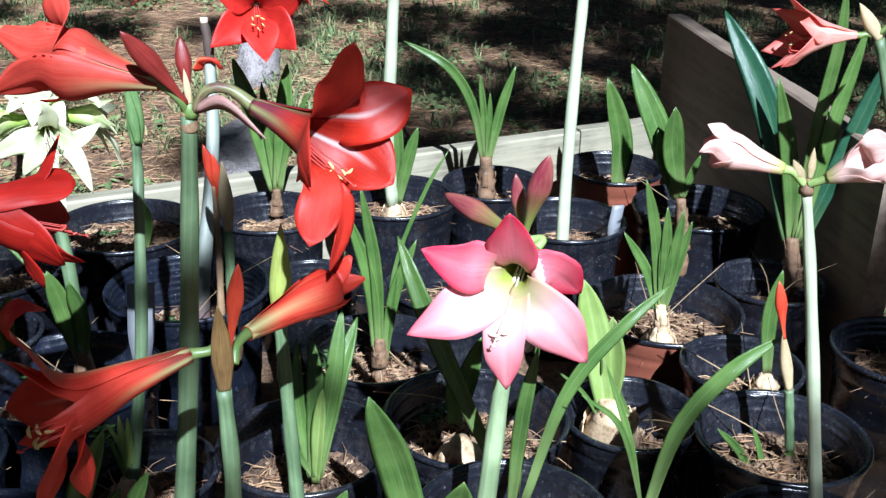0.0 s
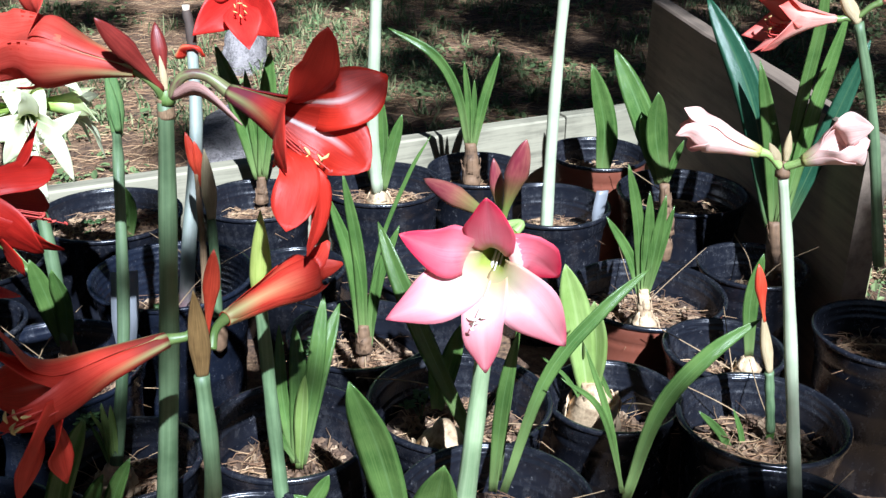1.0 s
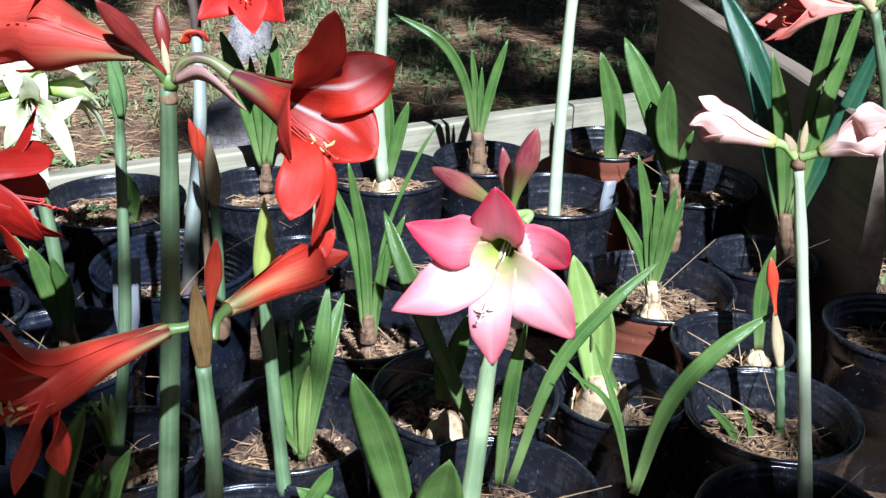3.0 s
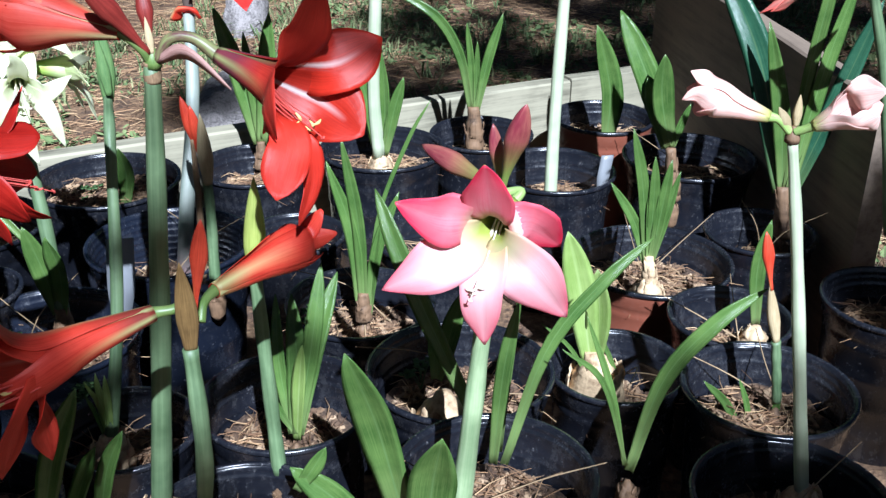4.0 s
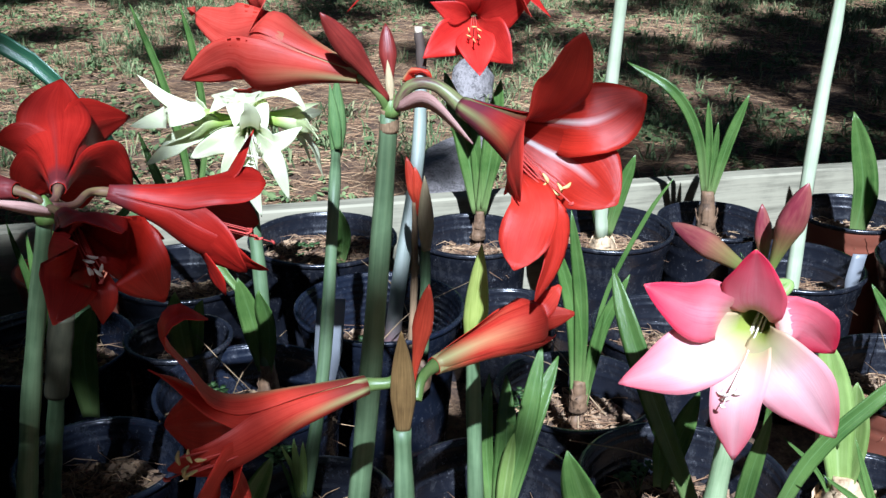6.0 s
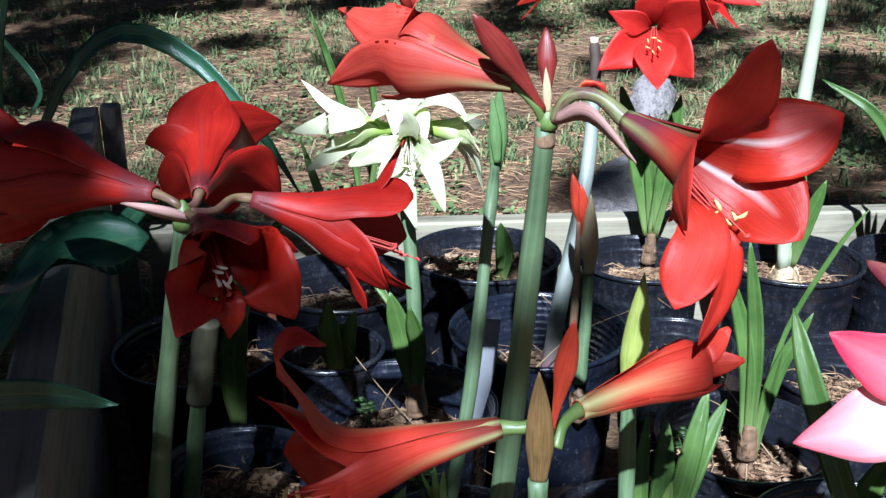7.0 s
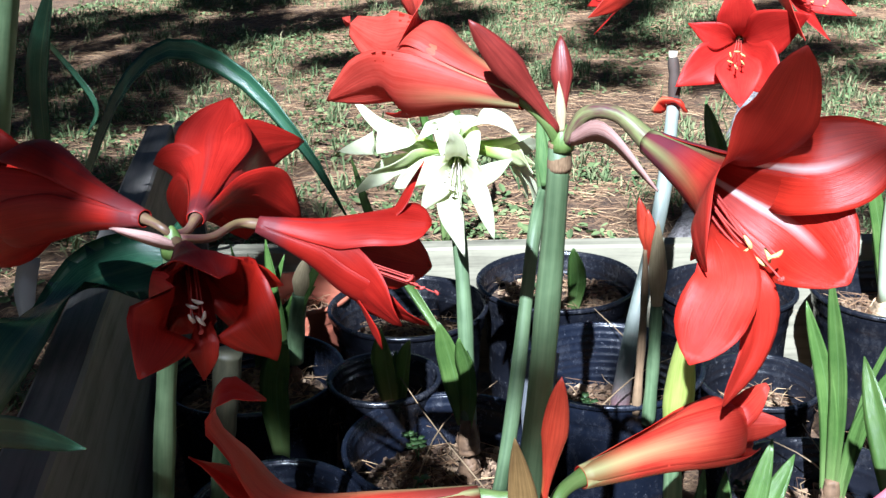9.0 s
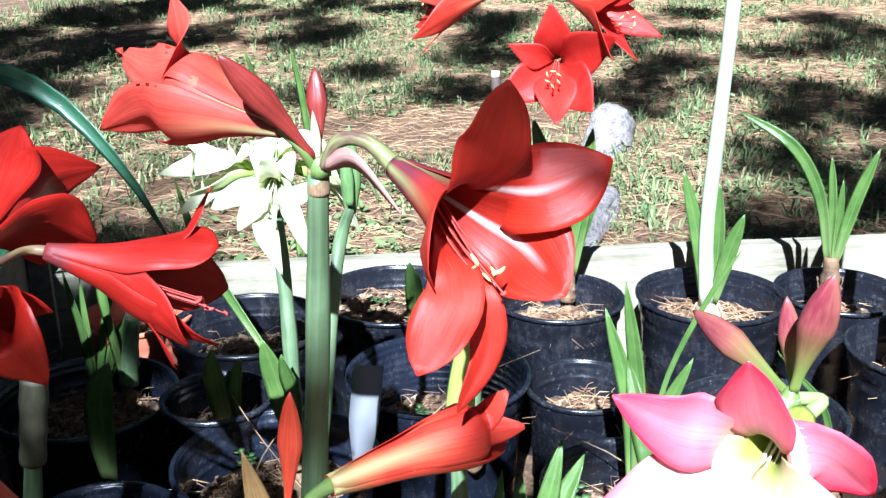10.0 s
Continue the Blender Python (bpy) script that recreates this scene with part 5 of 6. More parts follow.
bloom(p, [(-0.439, 1.150, 0.528), (-0.426, 1.152, 0.537)], (-0.418, 1.155, 0.540), (-0.385, 1.165, 0.538), 0.007, 0.014, [
    ([(-0.356, 1.170, 0.558)], 0.024, dict(tip=1.05)),
    ([(-0.363, 1.160, 0.531), (-0.353, 1.160, 0.529)], 0.026, dict(tip=1.1)),
    ([(-0.369, 1.175, 0.503), (-0.360, 1.185, 0.459)], 0.026, dict(tip=1.1)),
    ([(-0.387, 1.190, 0.509), (-0.381, 1.200, 0.475)], 0.029, dict(tip=1.1)),
    ([(-0.381, 1.200, 0.537), (-0.373, 1.220, 0.536)], 0.022, dict(tip=1.1)),
    ([(-0.360, 1.140, 0.538), (-0.342, 1.130, 0.527)], 0.022, dict(tip=1.1))],
    (petal_pale, pale_back), seed=6, stem_mat=pedicel_pale, label="greenish-white spidery flower")
bloom(p, [(-0.447, 1.160, 0.524), (-0.448, 1.160, 0.529)], (-0.449, 1.158, 0.535), (-0.443, 1.145, 0.556), 0.006, 0.013, [
    ([(-0.401, 1.130, 0.579), (-0.372, 1.125, 0.579), (-0.353, 1.125, 0.563)], 0.026, dict(tip=1.1, face=(0, -0.5, 0.9))),
    ([(-0.457, 1.120, 0.566), (-0.469, 1.110, 0.555)], 0.028, dict(tip=1.2, face=(-0.2, -0.6, 0.8))),
    ([(-0.430, 1.110, 0.568), (-0.429, 1.095, 0.544)], 0.031, dict(tip=1.3, face=(0, -0.8, 0.6))),
    ([(-0.412, 1.120, 0.561), (-0.397, 1.110, 0.540)], 0.029, dict(tip=1.2, face=(0.2, -0.8, 0.6))),
    ([(-0.452, 1.180, 0.562), (-0.446, 1.210, 0.558)], 0.028, dict(tip=1.2)),
    ([(-0.481, 1.180, 0.557), (-0.517, 1.210, 0.547)], 0.028, dict(tip=1.2))],
    (petal_pale, pale_back), seed=7, stem_mat=pedicel_pale, label="greenish-white spidery flower")
leaf(p, [(-0.418, 1.111, 0.224), (-0.426, 1.102, 0.293), (-0.437, 1.091, 0.356)], 0.0289)
leaf(p, [(-0.414, 1.111, 0.221), (-0.402, 1.098, 0.293), (-0.405, 1.081, 0.348)], 0.0299)
leaf(p, [(-0.420, 1.111, 0.298), (-0.536, 1.133, 0.420), (-0.598, 1.161, 0.506)], 0.0161)

p = plant((-1.095, 2.150, 0.000), "strap-leaved plant growing in the ground behind the board")
leaf(p, [(-1.095, 2.150, -0.010), (-1.109, 2.150, 0.149), (-1.152, 2.150, 0.329), (-1.219, 2.155, 0.487)], 0.0300)
leaf(p, [(-1.090, 2.150, -0.010), (-1.049, 2.150, 0.196), (-1.062, 2.150, 0.379), (-1.090, 2.150, 0.493)], 0.0260)

p = plant((-0.564, 1.178, 0.180), "amaryllis with a short broad yellow-green leaf")
leaf(p, [(-0.565, 1.178, 0.168), (-0.567, 1.170, 0.225), (-0.566, 1.160, 0.290)], 0.0400, mat=leaf_pale)
leaf(p, [(-0.556, 1.178, 0.171), (-0.548, 1.180, 0.225), (-0.538, 1.180, 0.274)], 0.0300, mat=leaf_pale)
leaf(p, [(-0.559, 1.178, 0.170), (-0.566, 1.190, 0.216), (-0.574, 1.200, 0.242)], 0.0200)

p = plant((-0.181, 0.780, 0.190), "tall amaryllis with scarlet trumpet flowers and buds", bulb=0.035)
scape(p, [(-0.181, 0.780, 0.190), (-0.147, 0.745, 0.404), (-0.133, 0.742, 0.547), (-0.121, 0.736, 0.674)], 0.0108, 0.0069)
collar(p, (-0.121, 0.736, 0.677), (-0.122, 0.737, 0.660), 0.0071)
bloom(p, [(-0.121, 0.735, 0.675), (-0.127, 0.730, 0.689)], (-0.140, 0.728, 0.701), (-0.210, 0.738, 0.711), 0.0052, 0.027, [
    ([(-0.237, 0.722, 0.705), (-0.278, 0.724, 0.690)], 0.054, dict(face=(-0.2, 0.75, 0.6), tip=1.05, peak=0.58)),
    ([(-0.244, 0.738, 0.725), (-0.287, 0.755, 0.736)], 0.042, dict(face=(-0.3, 0.9, -0.1), tip=1.1, peak=0.6, ruff=0.4)),
    ([(-0.216, 0.742, 0.738), (-0.231, 0.752, 0.774)], 0.056, dict(face=(0.3, 0.9, -0.2), tip=1.1, peak=0.58, ruff=0.4)),
    ([(-0.249, 0.755, 0.674)], 0.044, dict(face=(0, 0.4, 0.9), peak=0.7)),
    ([(-0.276, 0.810, 0.697)], 0.032, dict(peak=0.7)),
    ([(-0.248, 0.800, 0.717)], 0.032, dict(peak=0.7))],
    (petal_red, scarlet_back), seed=8, label="scarlet trumpet flower with a green-striped tube", girth=0.0040)
bloom(p, [(-0.116, 0.735, 0.678), (-0.105, 0.735, 0.695), (-0.087, 0.737, 0.696)], (-0.067, 0.735, 0.683), (-0.014, 0.710, 0.669), 0.0068, 0.020, [
    ([(0.008, 0.702, 0.711), (0.021, 0.690, 0.748)], 0.038, dict(face=(0.5, -0.85, 0.1), tip=1.2, peak=0.70, cup=0.1, ruff=1.4, mats=(petal_plain, purple_back))),
    ([(0.027, 0.725, 0.684), (0.058, 0.745, 0.699)], 0.050, dict(face=(0.1, -0.8, 0.5), tip=1.35, peak=0.70, cup=0.4)),
    ([(0.018, 0.722, 0.650), (0.048, 0.705, 0.633)], 0.054, dict(face=(0.35, -0.9, 0.1), tip=1.35, peak=0.72, cup=0.2)),
    ([(-0.003, 0.678, 0.639), (-0.004, 0.660, 0.623), (-0.007, 0.640, 0.605)], 0.033, dict(face=(0.2, -0.8, 0.5), tip=1.25, peak=0.84, cup=0.15, ruff=1.6, mats=(petal_plain, purple_back))),
    ([(0.004, 0.690, 0.635), (0.012, 0.686, 0.604), (0.004, 0.665, 0.574)], 0.022, dict(face=(0.8, -0.5, 0.2), tip=1.4, peak=0.7, ruff=2.2, mats=(petal_plain, purple_back))),
    ([(-0.018, 0.674, 0.659), (-0.009, 0.668, 0.642)], 0.056, dict(face=(0.8, 0.5, 0.1), tip=1.5, peak=0.7, cup=0.2, mats=(petal_plain, purple_back)))],
    (petal_streaked, purple_back), seed=9, stem_mat=pedicel_striped, girth=0.0050, label="scarlet trumpet flower with white midribs",
    stamens=((0.009, 0.692, 0.644), 0.004, 0.006), stamen_mats=(filament_red, anther_yellow))
knob(p, (-0.120, 0.736, 0.681), 0.0052)
bud(p, (-0.121, 0.733, 0.684), (-0.153, 0.690, 0.750), 0.0086, bud_dark)
bud(p, (-0.121, 0.738, 0.685), (-0.128, 0.749, 0.735), 0.0064, bud_dark)
bud(p, (-0.119, 0.733, 0.684), (-0.122, 0.735, 0.712), 0.0030, spathe_tan)
bract(p, (-0.115, 0.733, 0.679), (-0.089, 0.725, 0.688), (-0.054, 0.715, 0.663), 0.013)

p = plant((-0.133, 0.766, 0.190), "amaryllis with red flowers, a half-open bud and a brown spathe", bulb=0.03)
scape(p, [(-0.133, 0.766, 0.190), (-0.067, 0.600, 0.405), (-0.063, 0.585, 0.512)], 0.0082, 0.0060)
bud(p, (-0.063, 0.585, 0.510), (-0.054, 0.556, 0.596), 0.0078, spathe_brown, flat=0.5)
bud(p, (-0.060, 0.595, 0.538), (-0.046, 0.585, 0.614), 0.0062, bud_red)
bloom(p, [(-0.059, 0.602, 0.524), (-0.059, 0.612, 0.534)], (-0.055, 0.628, 0.536), (-0.011, 0.700, 0.540), 0.0054, 0.0185, [
    ([(0.004, 0.706, 0.543), (0.023, 0.713, 0.547)], 0.030, dict(tip=1.05, ruff=1.6, face=(0.2, 0.9, 0.1), peak=0.7)),
    ([(0.000, 0.706, 0.550), (0.012, 0.712, 0.567)], 0.028, dict(tip=1.05, ruff=1.6, face=(0.2, 0.8, -0.5), peak=0.7)),
    ([(0.008, 0.715, 0.526)], 0.028, dict(tip=1.1, face=(0.1, 0.6, 0.8), peak=0.7)),
    ([(0.007, 0.694, 0.541)], 0.036, dict(tip=1.3, face=(0.2, 0.9, 0.3), peak=0.7)),
    ([(-0.003, 0.745, 0.527)], 0.032, dict(tip=1.3, peak=0.7)),
    ([(-0.002, 0.745, 0.514)], 0.032, dict(tip=1.3, peak=0.7))],
    (petal_orange, orange_back), seed=10, label="half-open orange-red flower with a yellow-striped tube", stem_mat=pedicel, girth=0.0042)
bloom(p, [(-0.065, 0.585, 0.550), (-0.069, 0.578, 0.548)], (-0.082, 0.573, 0.547), (-0.146, 0.518, 0.537), 0.0054, 0.020, [
    ([(-0.161, 0.502, 0.581), (-0.172, 0.494, 0.605), (-0.162, 0.498, 0.620), (-0.149, 0.508, 0.613)], 0.034, dict(face=(-0.6, -0.6, 0.5), tip=1.3, peak=0.66)),
    ([(-0.173, 0.482, 0.591)], 0.036, dict(face=(-0.5, -0.8, 0.1), tip=1.15)),
    ([(-0.168, 0.482, 0.527)], 0.038, dict(face=(-0.5, -0.8, 0.2), tip=1.2)),
    ([(-0.143, 0.492, 0.515), (-0.167, 0.492, 0.462)], 0.046, dict(face=(-0.5, 0.3, 0.8), tip=1.15)),
    ([(-0.149, 0.525, 0.455)], 0.042, dict(face=(-0.6, 0.3, 0.6), tip=1.2)),
    ([(-0.216, 0.560, 0.502)], 0.044, dict(tip=1.4))],
    (petal_red, red_back), seed=11, girth=0.0042, label="red trumpet flower with one tepal curled back",
    stamens=((-0.152, 0.478, 0.536), 0.006, 0.007), stamen_mats=(filament_red, anther_yellow))

p = plant((-0.543, 0.781, 0.190), "amaryllis with four dark red trumpet flowers on one stalk", bulb=0.035)
scape(p, [(-0.434, 0.672, 0.308), (-0.410, 0.667, 0.412), (-0.385, 0.661, 0.506), (-0.360, 0.656, 0.596)], 0.0090, 0.0062)
bloom(p, [(-0.358, 0.656, 0.605), (-0.363, 0.652, 0.612)], (-0.378, 0.652, 0.616), (-0.485, 0.655, 0.617), 0.0054, 0.036, [
    ([(-0.511, 0.652, 0.640), (-0.546, 0.655, 0.651), (-0.596, 0.660, 0.630)], 0.034, dict(face=(-0.5, 0.75, -0.2), tip=1.1, peak=0.5)),
    ([(-0.542, 0.626, 0.618)], 0.046, dict(face=(-0.3, 0.95, 0), tip=1.3, peak=0.7)),
    ([(-0.551, 0.640, 0.556)], 0.050, dict(face=(-0.2, 0.7, 0.7), tip=1.3, peak=0.7)),
    ([(-0.516, 0.625, 0.596)], 0.048, dict(face=(-0.3, 0.9, 0.2), tip=1.4, peak=0.7)),
    ([(-0.646, 0.720, 0.589)], 0.048, dict(peak=0.7)),
    ([(-0.653, 0.720, 0.535)], 0.048, dict(peak=0.7))],
    (petal_crimson, crimson_back), seed=12, stem_mat=pedicel_purple, girth=0.0034, label="dark red trumpet flower seen from its side")
bloom(p, [(-0.358, 0.657, 0.606), (-0.362, 0.672, 0.604)], (-0.370, 0.688, 0.606), (-0.408, 0.748, 0.610), 0.0054, 0.021, [
    ([(-0.428, 0.772, 0.642), (-0.441, 0.806, 0.659)], 0.068, dict(tip=1.1, peak=0.6)),
    ([(-0.412, 0.800, 0.622), (-0.407, 0.852, 0.618)], 0.056, dict(tip=1.1, peak=0.6)),
    ([(-0.442, 0.742, 0.624), (-0.468, 0.744, 0.618)], 0.042, dict(tip=1.1, peak=0.6)),
    ([(-0.398, 0.790, 0.585), (-0.396, 0.826, 0.562)], 0.064, dict(tip=1.1, peak=0.6)),
    ([(-0.440, 0.750, 0.588), (-0.458, 0.758, 0.566)], 0.056, dict(tip=1.1, peak=0.6)),
    ([(-0.420, 0.775, 0.575), (-0.432, 0.800, 0.545)], 0.060, dict(tip=1.1, peak=0.6))],
    (petal_crimson, crimson_back), seed=13, stem_mat=pedicel_purple, girth=0.0036, label="dark red flower opening away with a broad upper tepal")
bloom(p, [(-0.355, 0.658, 0.604), (-0.359, 0.690, 0.594), (-0.372, 0.728, 0.590)], (-0.364, 0.742, 0.587), (-0.299, 0.780, 0.562), 0.0056, 0.031, [
    ([(-0.283, 0.805, 0.597), (-0.270, 0.819, 0.627)], 0.030, dict(tip=1.1, peak=0.4, face=(0.5, 0.8, 0.2))),
    ([(-0.252, 0.800, 0.587)], 0.050, dict(tip=1.8, peak=0.7, face=(0.6, 0.7, -0.2))),
    ([(-0.244, 0.781, 0.519)], 0.048, dict(tip=1.3, face=(0.5, 0.8, 0.3), peak=0.7)),
    ([(-0.284, 0.776, 0.491)], 0.050, dict(tip=1.5, face=(0.4, 0.7, 0.6), peak=0.7)),
    ([(-0.253, 0.758, 0.524)], 0.052, dict(tip=1.7, face=(0.5, 0.8, 0.3), peak=0.7)),
    ([(-0.282, 0.845, 0.533)], 0.050, dict(peak=0.7))],
    (petal_crimson, crimson_back), seed=14, stem_mat=pedicel_purple, girth=0.0036, label="crimson trumpet flower with one long curled tepal",
    stamens=((-0.254, 0.785, 0.547), 0.002, 0.003), stamen_mats=(filament_red, filament_red))
bloom(p, [(-0.352, 0.652, 0.605), (-0.343, 0.646, 0.607)], (-0.332, 0.640, 0.606), (-0.294, 0.612, 0.596), 0.0062, 0.026, [
    ([(-0.273, 0.632, 0.606), (-0.255, 0.643, 0.597)], 0.046, dict(tip=1.15, face=(0.3, -0.6, -0.7))),
    ([(-0.253, 0.605, 0.589), (-0.247, 0.622, 0.557)], 0.056, dict(tip=1.15, face=(0.2, -0.9, 0.3))),
    ([(-0.275, 0.592, 0.575), (-0.277, 0.593, 0.551)], 0.034, dict(tip=1.15, face=(0.2, -0.9, 0.3))),
    ([(-0.284, 0.572, 0.589), (-0.284, 0.552, 0.568)], 0.052, dict(tip=1.15, face=(0.7, -0.6, 0.2))),
    ([(-0.302, 0.600, 0.606), (-0.300, 0.580, 0.596)], 0.044, dict(tip=1.15, face=(0.6, -0.5, -0.5))),
    ([(-0.276, 0.602, 0.621), (-0.253, 0.588, 0.619)], 0.046, dict(tip=1.15, face=(0.3, -0.5, -0.8)))],
    (petal_crimson, crimson_back), seed=15, stem_mat=pedicel_purple, girth=0.0036, label="dark red nodding flower with pale stamens",
    stamens=((-0.283, 0.598, 0.590), 0.002, 0.004), stamen_mats=(filament_red, anther_white))
knob(p, (-0.359, 0.656, 0.603), 0.0062)
bract(p, (-0.349, 0.648, 0.604), (-0.365, 0.645, 0.606), (-0.405, 0.645, 0.607), 0.011)

p = plant((-0.521, 0.823, 0.190), "amaryllis stalk in a grey-brown papery sheath")
scape(p, [(-0.521, 0.810, 0.199), (-0.509, 0.810, 0.268), (-0.494, 0.810, 0.345)], 0.0090, 0.0082)
scape(p, [(-0.495, 0.810, 0.340), (-0.486, 0.810, 0.383), (-0.476, 0.810, 0.430)], 0.0118, 0.0125, mat=dry_sheath)
leaf(p, [(-0.599, 1.000, 0.187), (-0.599, 1.000, 0.278), (-0.578, 1.000, 0.340)], 0.0395)

p = plant((0.123, 0.808, 0.190), "amaryllis with a pink and white flower and three pink buds", bulb=0.035)
scape(p, [(0.123, 0.808, 0.190), (0.134, 0.805, 0.320), (0.140, 0.812, 0.394), (0.152, 0.820, 0.542)], 0.0118, 0.0077, mat=stalk_light)
bloom(p, [(0.153, 0.826, 0.538), (0.171, 0.822, 0.542)], (0.162, 0.812, 0.533), (0.145, 0.760, 0.531), 0.0080, 0.017, [
    ([(0.140, 0.728, 0.604)], 0.048, dict(face=(-0.1, -0.9, 0.1), tip=1.15, mats=(pink_upper, petal_pink))),
    ([(0.101, 0.742, 0.549), (0.069, 0.728, 0.568)], 0.048, dict(face=(0.1, -0.9, 0.3), tip=1.12, mats=(pink_upper, petal_pink))),
    ([(0.097, 0.740, 0.504), (0.056, 0.735, 0.484)], 0.052, dict(face=(0.1, -0.9, 0.4), tip=1.12)),
    ([(0.140, 0.738, 0.483), (0.144, 0.745, 0.427)], 0.040, dict(face=(0, -0.95, 0.3), tip=1.25)),
    ([(0.185, 0.752, 0.489), (0.215, 0.768, 0.447)], 0.052, dict(face=(-0.1, -0.95, 0.3), tip=1.18)),
    ([(0.180, 0.762, 0.533), (0.207, 0.785, 0.506)], 0.056, dict(face=(-0.2, -0.9, 0.0), tip=1.18, mats=(pink_upper, petal_pink)))],
    (petal_pink, petal_pink), seed=16, stem_mat=pedicel_pale, girth=0.0048, label="pink flower with a white lower half and green throat",
    stamens=((0.135, 0.736, 0.488), 0.002, 0.005), stamen_mats=(anther_white, anther_white))
bud(p, (0.153, 0.820, 0.542), (0.075, 0.900, 0.554), 0.0103, bud_pink)
bud(p, (0.153, 0.830, 0.540), (0.144, 0.830, 0.602), 0.0068, bud_pink)
bud(p, (0.154, 0.820, 0.545), (0.172, 0.790, 0.634), 0.0108, bud_pink)
knob(p, (0.153, 0.820, 0.541), 0.0055)
leaf(p, [(0.155, 0.840, 0.226), (0.162, 0.840, 0.338), (0.174, 0.840, 0.420)], 0.0160)
leaf(p, [(0.166, 0.830, 0.234), (0.204, 0.846, 0.364), (0.256, 0.867, 0.432), (0.303, 0.890, 0.470)], 0.0151)
leaf(p, [(0.130, 0.850, 0.288), (0.089, 0.866, 0.371), (0.052, 0.887, 0.449), (0.028, 0.910, 0.502)], 0.0218)
leaf(p, [(0.163, 0.900, 0.196), (0.176, 0.900, 0.462), (0.134, 0.900, 0.534)], 0.0057)

p = plant((0.076, 0.769, 0.190), "amaryllis with broad glossy upright leaves")
leaf(p, [(0.073, 0.769, 0.189), (0.046, 0.756, 0.327), (0.021, 0.739, 0.416)], 0.0388)
leaf(p, [(0.093, 0.769, 0.184), (0.099, 0.743, 0.270), (0.110, 0.709, 0.351)], 0.0477)
leaf(p, [(0.042, 0.769, 0.172), (0.003, 0.769, 0.225), (-0.042, 0.769, 0.264)], 0.0312)
leaf(p, [(-0.037, 0.769, 0.236), (-0.019, 0.769, 0.265), (-0.006, 0.769, 0.290)], 0.0164)

p = plant((0.301, 0.876, 0.190), "amaryllis with one long arching leaf")
leaf(p, [(0.301, 0.876, 0.198), (0.327, 0.884, 0.307), (0.373, 0.894, 0.372), (0.424, 0.906, 0.410)], 0.0186)

p = plant((0.481, 0.858, 0.190), "amaryllis with pale pink half-open buds on a stout stalk", bulb=0.03)
scape(p, [(0.481, 0.858, 0.190), (0.450, 0.858, 0.371), (0.428, 0.858, 0.495), (0.410, 0.858, 0.587)], 0.0081, 0.0054, mat=pale_stalk)
bloom(p, [(0.407, 0.858, 0.593), (0.396, 0.858, 0.604)], (0.386, 0.858, 0.607), (0.340, 0.856, 0.622), 0.0050, 0.0150, [
    ([(0.326, 0.856, 0.641), (0.313, 0.855, 0.647)], 0.026, dict(tip=1.2, face=(0.1, 0.9, -0.4))),
    ([(0.321, 0.850, 0.627), (0.308, 0.850, 0.622)], 0.028, dict(tip=1.2, face=(-0.1, 0.9, 0.2))),
    ([(0.335, 0.848, 0.613), (0.322, 0.852, 0.612)], 0.026, dict(tip=1.3, face=(0, 0.7, 0.7))),
    ([(0.315, 0.876, 0.625)], 0.026, dict(tip=1.3, peak=0.7)),
    ([(0.323, 0.876, 0.606)], 0.026, dict(tip=1.3, peak=0.7)),
    ([(0.322, 0.872, 0.634)], 0.024, dict(tip=1.3, peak=0.7))],
    (petal_blush, bud_blush), seed=21, stem_mat=pedicel_pale, girth=0.0044, label="pale pink half-open flower on a short green stem")
bloom(p, [(0.411, 0.856, 0.594), (0.417, 0.852, 0.598)], (0.424, 0.848, 0.603), (0.450, 0.838, 0.621), 0.0050, 0.0160, [
    ([(0.475, 0.832, 0.641)], 0.030, dict(tip=1.2, face=(0.1, 0.9, -0.4), peak=0.7)),
    ([(0.471, 0.826, 0.621)], 0.032, dict(tip=1.2, face=(0.1, 0.9, 0.2), peak=0.7)),
    ([(0.465, 0.832, 0.609)], 0.028, dict(tip=1.3, face=(0, 0.7, 0.7), peak=0.7)),
    ([(0.480, 0.850, 0.624)], 0.028, dict(tip=1.3, peak=0.7)),
    ([(0.476, 0.850, 0.608)], 0.028, dict(tip=1.3, peak=0.7)),
    ([(0.472, 0.846, 0.634)], 0.028, dict(tip=1.3, peak=0.7))],
    (petal_blush, bud_blush), seed=22, stem_mat=pedicel_pale, girth=0.0044, label="blush-pink closed flower on a short green stem")
knob(p, (0.410, 0.858, 0.592), 0.0050, bulb_brown)
bud(p, (0.405, 0.858, 0.596), (0.394, 0.858, 0.616), 0.0052, spathe_tan)
bud(p, (0.411, 0.858, 0.599), (0.411, 0.858, 0.628), 0.0041, spathe_tan)

